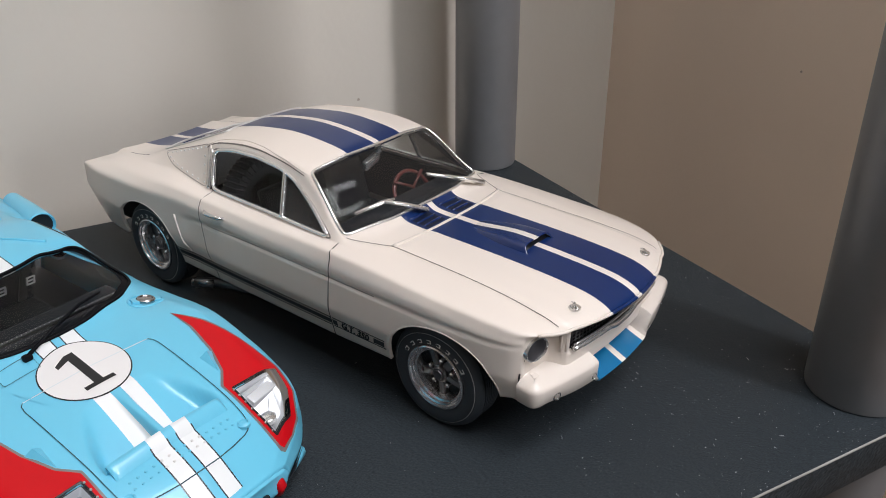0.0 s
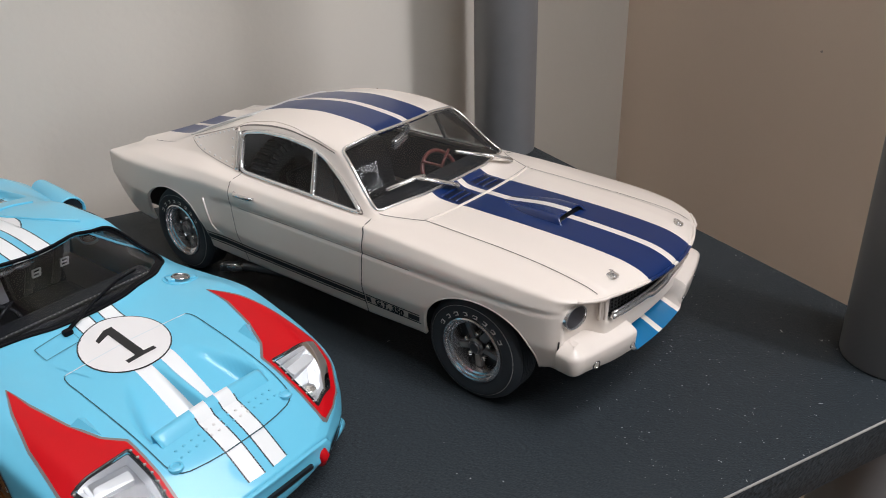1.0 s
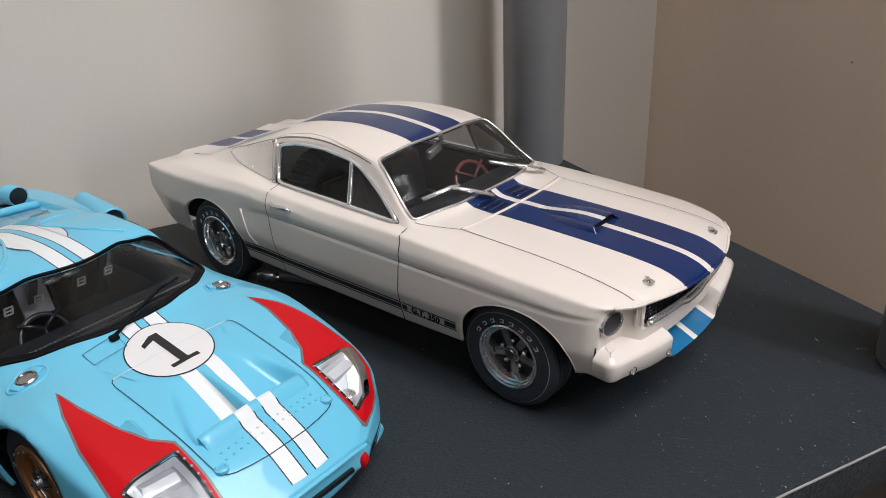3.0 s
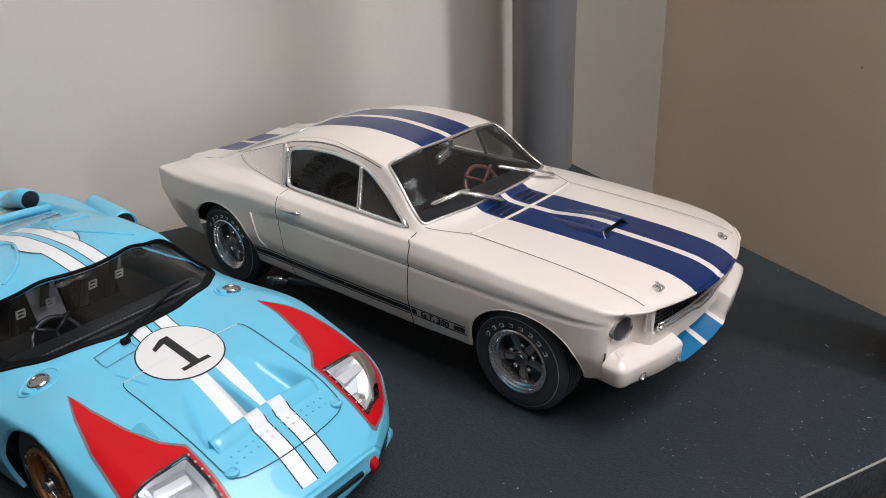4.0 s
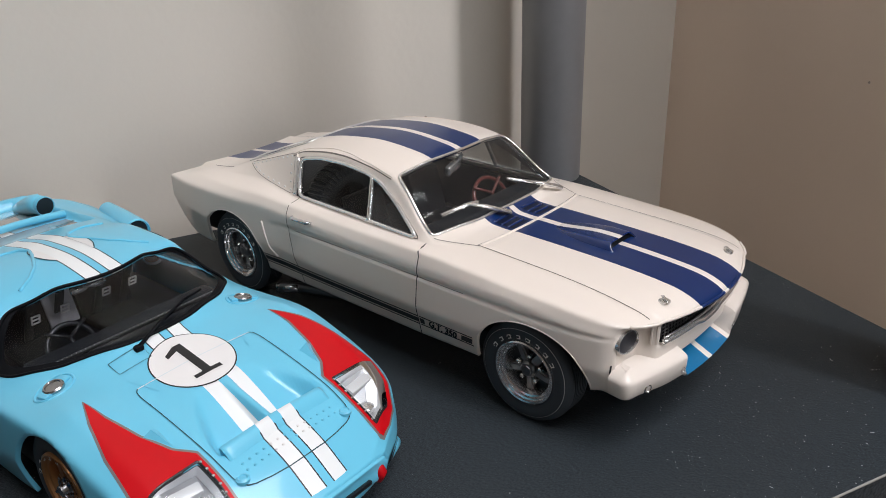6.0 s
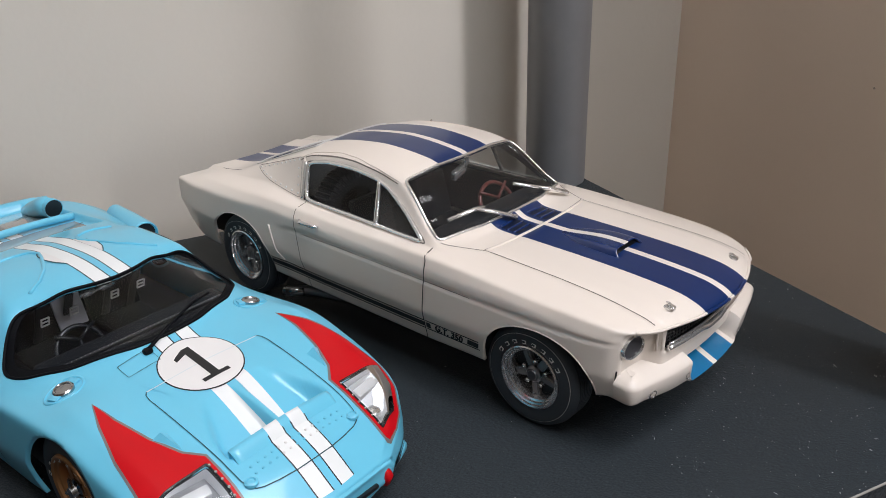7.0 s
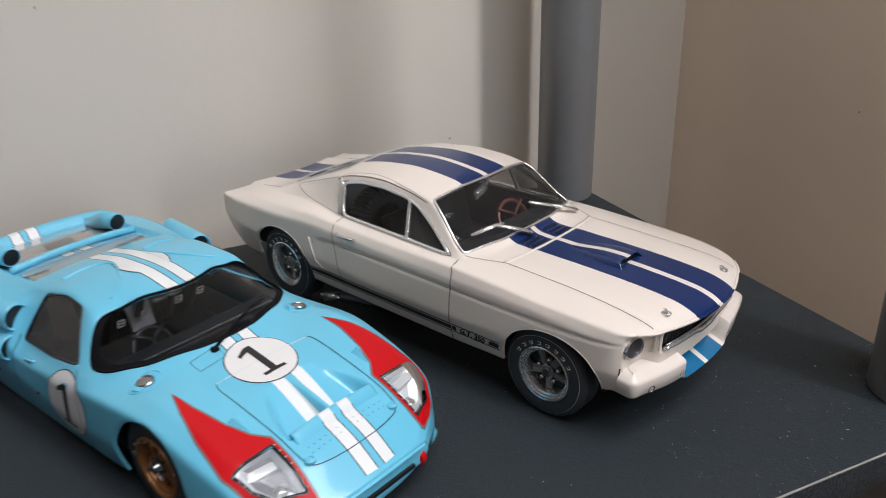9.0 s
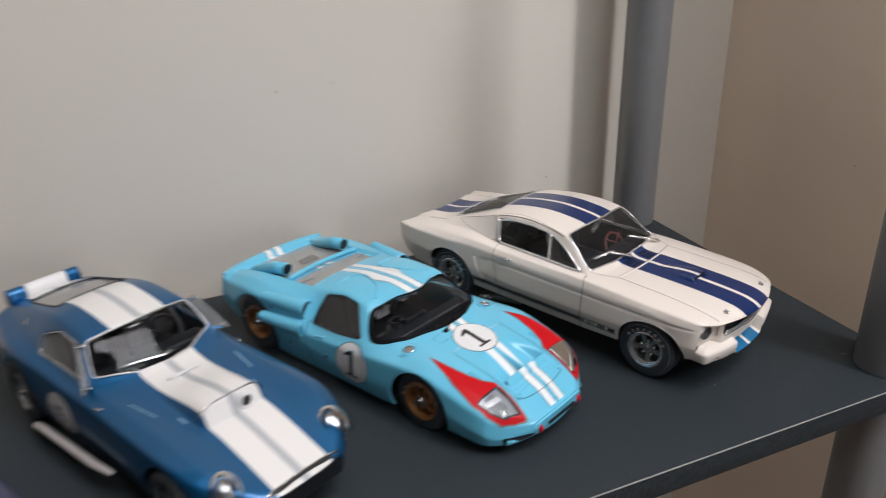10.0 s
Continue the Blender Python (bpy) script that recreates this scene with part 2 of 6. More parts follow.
def curve_of(keys):
    """A smooth curve through (x, value) keys that never overshoots them."""
    ks = sorted(keys)
    X, Y = np.array([q[0] for q in ks], float), np.array([q[1] for q in ks], float)
    h, d = np.diff(X), np.diff(Y) / np.diff(X)
    s = np.zeros(len(X))
    for i in range(1, len(X) - 1):
        if d[i - 1] * d[i] > 0:
            w1, w2 = 2 * h[i] + h[i - 1], h[i] + 2 * h[i - 1]
            s[i] = (w1 + w2) / (w1 / d[i - 1] + w2 / d[i])
    s[0], s[-1] = d[0], d[-1]

    def f(x):
        x = np.clip(np.asarray(x, float), X[0], X[-1])
        i = np.clip(np.searchsorted(X, x) - 1, 0, len(X) - 2)
        t = (x - X[i]) / h[i]
        return ((1 + 2 * t) * (1 - t) ** 2 * Y[i] + t * (1 - t) ** 2 * h[i] * s[i] + t * t * (3 - 2 * t) * Y[i + 1] + t * t * (t - 1) * h[i] * s[i + 1])
    return f


def step(a, b, x):
    t = np.clip((np.asarray(x, float) - a) / (b - a), 0, 1)
    return t * t * (3 - 2 * t)


def inside(poly, P):
    poly = np.asarray(poly, float)
    x, y = P[:, 0], P[:, 1]
    c = np.zeros(len(P), bool)
    for (x1, y1), (x2, y2) in zip(poly, np.roll(poly, -1, 0)):
        hit = ((y1 > y) != (y2 > y)) & (x < (x2 - x1) * (y - y1) / (y2 - y1 + 1e-12) + x1)
        c ^= hit
    return c


def nearest(poly, P):
    poly = np.asarray(poly, float)
    best, at = np.full(len(P), 1e9), P.copy()
    for a, b in zip(poly, np.roll(poly, -1, 0)):
        d = b - a
        t = np.clip(((P - a) @ d) / (d @ d + 1e-12), 0, 1)
        q = a + t[:, None] * d
        e = np.linalg.norm(P - q, axis=1)
        u = e < best
        best[u], at[u] = e[u], q[u]
    return best, at


def smooth_loop(pts, n=160, rounds=3):
    """A closed outline with rounded corners through a few corner points."""
    P = np.asarray(pts, float)
    out = []
    L = np.linalg.norm(np.roll(P, -1, 0) - P, axis=1)
    for a, b, l in zip(P, np.roll(P, -1, 0), L):
        k = max(2, int(n * l / L.sum()))
        out += [a + (b - a) * t for t in np.linspace(0, 1, k, endpoint=False)]
    Q = np.array(out)
    for _ in range(rounds):
        Q = (np.roll(Q, 1, 0) + 2 * Q + np.roll(Q, -1, 0)) / 4
    return Q


def curve_through(pts, n):
    """Even points along a soft line through a few given ones, in their order."""
    P = np.asarray(pts, float)
    t = np.linspace(0, len(P) - 1, n)
    Q = np.stack([np.interp(t, range(len(P)), P[:, k]) for k in (0, 1)], 1)
    for _ in range(6):
        Q[1:-1] = (Q[:-2] + 2 * Q[1:-1] + Q[2:]) / 4
    return [tuple(q) for q in Q]


class Shell:
    """The painted skin of a car: rails from the sill to the centre line, run along the length, mirrored, with openings cut out."""

    def __init__(self, x0, x1, rails, counts, cell=0.9, soft_v=6, soft_x=3, warp=None, shape=None):
        nx = int((x1 - x0) / cell)
        X = np.linspace(x0, x1, nx)
        RY = [curve_of(r[0])(X) for r in rails]
        RZ = [curve_of(r[1])(X) for r in rails]
        Y, Z = [], []
        for i, k in enumerate(counts):
            t = np.linspace(0, 1, k, endpoint=False)[None, :]
            Y.append(RY[i][:, None] * (1 - t) + RY[i + 1][:, None] * t)
            Z.append(RZ[i][:, None] * (1 - t) + RZ[i + 1][:, None] * t)
        Y.append(RY[-1][:, None])
        Z.append(RZ[-1][:, None])
        Y, Z = np.concatenate(Y, 1), np.concatenate(Z, 1)
        Y = np.concatenate([Y, -Y[:, -2::-1]], 1)
        Z = np.concatenate([Z, Z[:, -2::-1]], 1)
        for _ in range(soft_v):
            Y[:, 1:-1] = (Y[:, :-2] + 2 * Y[:, 1:-1] + Y[:, 2:]) / 4
            Z[:, 1:-1] = (Z[:, :-2] + 2 * Z[:, 1:-1] + Z[:, 2:]) / 4
        for _ in range(soft_x):
            Y[1:-1] = (Y[:-2] + 2 * Y[1:-1] + Y[2:]) / 4
            Z[1:-1] = (Z[:-2] + 2 * Z[1:-1] + Z[2:]) / 4
        V = np.stack([np.repeat(X[:, None], Y.shape[1], 1), Y, Z], -1)
        self.nx, self.nv = V.shape[:2]
        V = V.reshape(-1, 3)
        if shape:
            V = shape(V)
        if warp:
            V = warp(V)
        self.V = V
        nv = self.nv
        a = (np.arange(self.nx - 1)[:, None] * nv + np.arange(nv - 1)[None, :]).reshape(-1)
        self.F = np.stack([a, a + nv, a + nv + 1, a + 1], 1)
        self.cell = cell
        self.full()

    def full(self):
        from_v = [Vector(p) for p in self.V]
        self.tree = mathutils_bvh(from_v, self.F)

    def onto(self, P, axis, side=1):
        """Points of the plane dropped onto the skin: axis 'z' from above with (x, y), 'y' from the side with (x, z), 'x' from ahead with (y, z)."""
        out = []
        for a, b in P:
            if axis == "z":
                o, d = Vector((a, b, 150)), Vector((0, 0, -1))
            elif axis == "y":
                o, d = Vector((a, 150 * side, b)), Vector((0, -side, 0))
            else:
                o, d = Vector((150 * side, a, b)), Vector((-side, 0, 0))
            hit, nrm, _, _ = self.tree.ray_cast(o, d)
            if hit is None:
                hit, nrm, _, _ = self.tree.find_nearest(o + d * 110)
            if nrm.dot(d) > 0:
                nrm = -nrm
            out.append((hit, nrm))
        return out

    def cut(self, poly, axis, keep=None, side=0):
        """Opens the skin within an outline seen from the side ('y', on one or both sides) or from above ('z')."""
        V = self.V
        sides = (1, -1) if axis == "y" and side == 0 else ((side,) if axis == "y" else (0,))
        for s in sides:
            ij = (0, 2) if axis == "y" else (0, 1)
            P = V[:, ij]
            ok = np.ones(len(V), bool)
            if axis == "y":
                ok &= V[:, 1] * s > 3
            if keep is not None:
                ok &= keep(V)
            C = V[self.F].mean(1)
            gone = inside(poly, C[:, ij]) & ok[self.F].all(1)
            rim = np.intersect1d(np.unique(self.F[gone]), np.unique(self.F[~gone]))
            self.F = self.F[~gone]
            d, q = nearest(poly, V[rim][:, ij])
            for i, dist, p in zip(rim, d, q):
                if dist < self.cell * 2.2:
                    h, _ = self.onto([tuple(p)], axis, s or 1)[0]
                    if (h - Vector(V[i])).length < 5:
                        V[i] = h

    def build(self, name, material, parent, label="", lip=1.0, lining=None):
        V, F = self.V, self.F
        e = np.concatenate([F[:, [0, 1]], F[:, [1, 2]], F[:, [2, 3]], F[:, [3, 0]]])
        s = np.sort(e, 1)
        _, first, cnt = np.unique(s, axis=0, return_index=True, return_counts=True)
        B = e[first[cnt == 1]]
        N = np.zeros_like(V)
        fn = np.cross(V[F[:, 2]] - V[F[:, 0]], V[F[:, 3]] - V[F[:, 1]])
        for c in range(4):
            np.add.at(N, F[:, c], fn)
        N /= np.linalg.norm(N, axis=1)[:, None] + 1e-9
        if N[V[:, 2] > 36][:, 2].sum() < 0:
            N = -N
        if lining is not None:                            # black inner skin of the cabin
            G = F[(V[F][:, :, 2] > lining).all(1)]
            use = np.unique(G)
            at = np.zeros(len(V), int)
            at[use] = np.arange(len(use))
            part("headlining", V[use] - N[use] * 1.3, at[G], M_BLACKPLASTIC, parent, "black cabin lining")
        ids = np.unique(B)
        new_of = {int(i): len(V) + k for k, i in enumerate(ids)}
        V2 = np.concatenate([V, V[ids] - N[ids] * lip])
        extra = [(int(b), int(a), new_of[int(a)], new_of[int(b)]) for a, b in B]
        used = np.zeros(len(V2), bool)
        faces = [tuple(f) for f in F] + extra
        for f in faces:
            for i in f:
                used[i] = True
        re = np.cumsum(used) - 1
        return part(name, V2[used], [tuple(re[list(f)]) for f in faces], material, parent, label)

    def nose(self, name, material, parent, label="", out=1.4, first=False):
        """Closes the open end of the skin with a gently rounded cap."""
        R = self.V.reshape(self.nx, self.nv, 3)[0 if first else -1]
        c = R.mean(0)
        d = np.array([-1.0 if first else 1.0, 0, 0])
        rings = [c + (R - c) * f + d * out * g for f, g in ((1.0, 0.0), (0.985, 0.4), (0.94, 0.75), (0.8, 0.95), (0.4, 1.0))]
        n = self.nv
        F = [(k * n + i, k * n + (i + 1) % n, (k + 1) * n + (i + 1) % n, (k + 1) * n + i) for k in range(4) for i in range(n)]
        F.append(tuple(4 * n + i for i in range(n)))
        return part(name, np.concatenate(rings), F, material, parent, label)

    def patch(self, name, A, B, axis, material, parent, label="", lift=0.12, n=40, m=4, side=1, hole=None):
        """A thin decal between two lines of the plane, laid on the skin."""
        A, B = np.asarray(A, float), np.asarray(B, float)

        def even(P):
            t = np.concatenate([[0], np.cumsum(np.linalg.norm(np.diff(P, axis=0), axis=1))])
            u = np.linspace(0, t[-1], n)
            return np.stack([np.interp(u, t, P[:, 0]), np.interp(u, t, P[:, 1])], 1)
        A, B = even(A), even(B)
        G = np.concatenate([A * (1 - t) + B * t for t in np.linspace(0, 1, m)])
        V = [tuple(h + nn * lift) for h, nn in self.onto(G, axis, side)]
        F = [(j * n + i, j * n + i + 1, (j + 1) * n + i + 1, (j + 1) * n + i) for j in range(m - 1) for i in range(n - 1)]
        if hole is not None:
            gone = inside(hole, G[np.array(F)].mean(1))
            F = [f for f, out in zip(F, gone) if not out]
        return part(name, V, F, material, parent, label)

    def line(self, name, pts, width, axis, material, parent, label="", lift=0.1, n=60, side=1, closed=False):
        P = np.asarray(pts, float)
        if closed:
            P = np.concatenate([P, P[:1]])
        T = np.gradient(P, axis=0)
        T /= np.linalg.norm(T, axis=1)[:, None] + 1e-9
        Nn = np.stack([-T[:, 1], T[:, 0]], 1) * width / 2
        return self.patch(name, P + Nn, P - Nn, axis, material, parent, label, lift, n, 2, side)

    def bead(self, name, pts, r, axis, material, parent, label="", lift=0.0, side=1, closed=False, n=8, flat=1.0):
        V = np.array([tuple(h + nn * lift) for h, nn in self.onto(pts, axis, side)])
        for _ in range(4 if closed else 0):
            V = (np.roll(V, 1, 0) + 2 * V + np.roll(V, -1, 0)) / 4
        return tube(name, V, r, material, parent, label, n, closed, flat)

    def disc(self, name, c, r, axis, material, parent, label="", lift=0.12, side=1, n=56, rings=5, ry=None, inner=0.0):
        ry = ry or r
        P = []
        for k in range(rings + 1):
            f = inner + (1 - inner) * k / rings
            P += [(c[0] + f * r * math.cos(a), c[1] + f * ry * math.sin(a)) for a in np.linspace(0, 2 * np.pi, n, endpoint=False)]
        V = [tuple(h + nn * lift) for h, nn in self.onto(P, axis, side)]
        F = [(k * n + i, k * n + (i + 1) % n, (k + 1) * n + (i + 1) % n, (k + 1) * n + i) for k in range(rings) for i in range(n)]
        return part(name, V, F, material, parent, label)

    def pane(self, name, poly, axis, material, parent, label="", inset=0.6, side=1, rings=7, border=None, at=0.93):
        """A sheet of glass that fills an outline, set a little below the skin."""
        P = np.asarray(poly, float)
        c = P.mean(0)
        n = len(P)
        steps = list(np.linspace(1 / rings, at, rings - 1)) + [1.01]
        G = [c] + [c + (p - c) * f for f in steps for p in P]
        V = [tuple(h - nn * inset) for h, nn in self.onto(G, axis, side)]
        F = [(0, 1 + i, 1 + (i + 1) % n) for i in range(n)]
        F += [(1 + k * n + i, 1 + (k + 1) * n + i, 1 + (k + 1) * n + (i + 1) % n, 1 + k * n + (i + 1) % n) for k in range(rings - 1) for i in range(n)]
        if border:                                       # painted band round the edge
            fm = [0] * (len(F) - n) + [1] * n
            ob = part(name, V, F, material, parent, label, mats=[material, border], fm=fm)
        else:
            ob = part(name, V, F, material, parent, label)
        ob.visible_shadow = False
        return ob


def mathutils_bvh(verts, faces):
    from mathutils.bvhtree import BVHTree
    return BVHTree.FromPolygons(verts, [tuple(int(i) for i in f) for f in faces])


def circle(cx, cz, r, n=72, lo=0.0, hi=2 * math.pi):
    return [(cx + r * math.cos(a), cz + r * math.sin(a)) for a in np.linspace(lo, hi, n, endpoint=False)]


def thing(name, label, category, m, group=""):
    ob = new(name)
    ob.matrix_basis = m
    return tagged(ob, label, category, group)


def settle(car, keys, droop=0.0):
    """Eases the heights of a body down to its true proportions, the nose a little more; the wheels stay as they are."""
    bpy.context.view_layer.update()
    back = car.matrix_world.inverted()
    f = curve_of([(a * MM, b * MM) for a, b in keys])
    for ob in car.children_recursive:
        if ob.type != "MESH" or ob.name.startswith("wheel") or (ob.parent is not car and ob.parent.name.startswith("wheel")):
            continue
        m = back @ ob.matrix_world
        co = np.empty(len(ob.data.vertices) * 3)
        ob.data.vertices.foreach_get("co", co)
        M = np.array(m)
        P = co.reshape(-1, 3) @ M[:3, :3].T + M[:3, 3]
        P[:, 2] = f(P[:, 2]) - droop * MM * step(0.004, 0.042, P[:, 0]) * step(0.027, 0.04, P[:, 2])
        P = (P - M[:3, 3]) @ np.linalg.inv(M[:3, :3]).T
        ob.data.vertices.foreach_set("co", P.reshape(-1))
        ob.data.update()


# ---- the room ----
def slab(name, lo, hi, material, label="", kind="structure"):
    bm = bmesh.new()
    bmesh.ops.create_cube(bm, size=1)
    for v in bm.verts:
        v.co = Vector([lo[i] + (v.co[i] + 0.5) * (hi[i] - lo[i]) for i in range(3)]) * 1000
    ob = from_bm(name, bm, material)
    return tagged(ob, label, "", "", kind)


M_WALL = mat("warm_white_wall_paint", (0.63, 0.59, 0.52), 0.85, 0, 0, 0.35, 260, 0.25, 0.02)
# Side wall colour warmed and raised to stand in for bounce light there.
M_WALL2 = mat("bounce_tinted_wall_paint", (0.8, 0.665, 0.54), 0.85, 0, 0, 0.35, 260, 0.25, 0.02)
# Dark paint on unseen walls, chosen to hold down and warm the bounce.
M_ROOM = mat("bounce_damping_paint", (0.25, 0.205, 0.165), 0.85, vary=0.04)
M_CEIL = mat("ceiling_paint", (0.75, 0.74, 0.72), 0.9)
M_FLOOR = mat("room_floor_wood", (0.25, 0.17, 0.11), 0.5, vary=0.2, scale=60)
FLOOR, TOP, BACK, RIGHT, LEFT, FRONT, FAR = -1.0, 1.5, 0.243, 0.2595, -2.8, -5.0, 3.2
back_wall = slab("wall_back", (LEFT, BACK, FLOOR), (RIGHT + 0.1, BACK + 0.1, TOP), M_WALL, "plain warm white painted wall behind the shelf")
side_wall = slab("wall_right", (RIGHT, -0.03, FLOOR), (RIGHT + 0.12, BACK, TOP), M_WALL2, "side wall beside the shelf, its warm bounce light painted in")
slab("wall_return", (RIGHT + 0.12, -0.03, FLOOR), (FAR, 0.07, TOP), M_ROOM, "unseen dark wall")
slab("wall_left", (LEFT - 0.1, FRONT - 0.1, FLOOR), (LEFT, BACK + 0.1, TOP), M_ROOM, "unseen dark wall")
slab("wall_far", (FAR, FRONT - 0.1, FLOOR), (FAR + 0.1, 0.07, TOP), M_ROOM, "unseen dark wall")
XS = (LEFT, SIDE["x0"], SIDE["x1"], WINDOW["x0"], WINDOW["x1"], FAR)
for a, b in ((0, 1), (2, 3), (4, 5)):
    slab("wall_front", (XS[a], FRONT - 0.1, FLOOR), (XS[b], FRONT, TOP), M_ROOM, "unseen dark wall beside a window")
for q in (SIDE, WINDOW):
    slab("wall_front", (q["x0"], FRONT - 0.1, FLOOR), (q["x1"], FRONT, q["z0"]), M_ROOM, "unseen dark wall below a window")
    slab("wall_front", (q["x0"], FRONT - 0.1, q["z1"]), (q["x1"], FRONT, TOP), M_ROOM, "unseen dark wall above a window")
slab("floor", (LEFT - 0.1, FRONT - 0.1, FLOOR - 0.1), (FAR + 0.1, BACK + 0.1, FLOOR), M_FLOOR, "brown wooden room floor")
slab("ceiling", (LEFT - 0.1, FRONT - 0.1, TOP), (FAR + 0.1, BACK + 0.1, TOP + 0.1), M_CEIL, "plain white ceiling")


def shelf_wood():
    m = mat("black_brown_woodgrain", (0.027, 0.034, 0.039), 0.42, 0, 0, 0.9, 2600, 0.0, 0.7)
    n, k = m.node_tree.nodes, m.node_tree.links
    b = n["Principled BSDF"]
    co, mp, nz, bp = n.new("ShaderNodeTexCoord"), n.new("ShaderNodeMapping"), n.new("ShaderNodeTexNoise"), n.new("ShaderNodeBump")
    mp.inputs["Scale"].default_value = (900, 3400, 900)
    nz.inputs["Scale"].default_value, nz.inputs["Detail"].default_value = 1.0, 5
    k.new(co.outputs["Object"], mp.inputs[0])
    k.new(mp.outputs[0], nz.inputs["Vector"])
    bp.inputs["Strength"].default_value, bp.inputs["Distance"].default_value = 0.6, 0.0004
    k.new(nz.outputs["Fac"], bp.inputs["Height"])
    pores = n.new("ShaderNodeMapRange")                  # dark pores and paler grain
    pores.inputs["From Min"].default_value, pores.inputs["From Max"].default_value = 0.3, 0.7
    k.new(nz.outputs["Fac"], pores.inputs["Value"])
    k.new(pores.outputs["Result"], b.inputs["Base Color"].links[0].from_node.inputs["Factor"])
    k.new(bp.outputs["Normal"], b.inputs["Normal"])
    return m


M_SHELF = shelf_wood()
M_SHELF.node_tree.nodes["Principled BSDF"].inputs["IOR"].default_value = 1.24
M_EDGE = mat("pale_shelf_edge", (0.36, 0.35, 0.33), 0.5, vary=0.3, scale=700)
M_POST = mat("grey_metallic_lacquer", (0.22, 0.222, 0.23), 0.42, 0.3, 0.1, 0.3, 1800, 0.05, 0.06)
SX0, SX1, SY0, SY1, ST = -0.75, 0.150, -0.0755, 0.2145, 0.0152
shelf = thing("shelf", "black-brown woodgrain shelf board against the wall", "shelf", pose(0, 0, 0))
box("board", ((SX1 - SX0) * 1000, (SY1 - SY0) * 1000, ST * 1000), ((SX0 + SX1) * 500, (SY0 + SY1) * 500, -ST * 500), M_SHELF, shelf, bevel=0.5, seg=2)
# Thin pale strip along the board's front top edge.
box("edge_band", ((SX1 - SX0) * 1000 - 2, 0.6, 0.6), ((SX0 + SX1) * 500, SY0 * 1000 + 0.1, -0.15), M_EDGE, shelf, "pale line along the front edge", bevel=0.15)


def post(x, y):
    p = thing("shelf_post", "round grey lacquered metal shelf post", "post", pose(x, y, 0), "posts of the shelf")
    R = 17.3
    lathe("upper_tube", [(0, 0), (R - 0.8, 0), (R - 0.2, 0.4), (R, 1.2), (R, 399), (0, 400)], M_POST, p, axis="Z", n=72)
    lathe("lower_tube", [(0, -15.2), (R - 0.6, -15.2), (R, -16.0), (R, -980), (R - 1, -981.5), (0, -981.5)], M_POST, p, axis="Z", n=72)
    return p


post(0.1340, 0.1963)
post(0.1340, -0.0540)

# settled dust on the board: tiny flakes and a few short fibres
rng = random.Random(7)
V, F = [], []
for q in range(2600):
    x, y = rng.uniform(-430, 150), rng.uniform(-74, 215)
    if q < 1600:
        x, y = rng.uniform(20, 150), rng.uniform(-74, 60)
    r_, a_ = 0.04 + 0.12 * rng.random() ** 4, rng.uniform(0, 6.28)
    l_ = r_ * (rng.uniform(3, 7) if q % 23 == 0 else rng.uniform(0.8, 1.6))
    i = len(V)
    for u, v in ((-1, -1), (1, -1), (1, 1), (-1, 1)):
        V.append((x + u * l_ * math.cos(a_) - v * r_ * math.sin(a_), y + u * l_ * math.sin(a_) + v * r_ * math.cos(a_), 0.06 + 0.04 * rng.random()))
    F.append((i, i + 1, i + 2, i + 3))
M_DUST = mat("pale_dust", (0.5, 0.5, 0.49), 0.9)
tagged(part("dust", V, F, M_DUST, None, smooth=False), "pale dust specks on the black shelf", "dust", "", "stuff")

# faint marks on the walls
M_MARK = mat("faint_wall_mark", (0.42, 0.36, 0.3), 0.9, vary=0.2)
rng = random.Random(11)
for wall, x, y, z, r_ in ((back_wall, -148.0, 242.9, 133.4, 0.9), (back_wall, -106.5, 242.9, 135.2, 0.6), (back_wall, 76.0, 242.9, 33.0, 1.1), (side_wall, 259.4, 91.5, 60.0, 0.8)):
    V = [(x, y, z)]
    for k in range(11):
        q, u = k * 2 * math.pi / 11, r_ * rng.uniform(0.5, 1.2)
        du, dz = u * math.cos(q), u * math.sin(q)
        V.append((x + du, y, z + dz) if wall is back_wall else (x, y + du, z + dz))
    part("smudge", V, [(0, 1 + k, 1 + (k + 1) % 11) for k in range(11)], M_MARK, wall, "small dull mark", smooth=False)


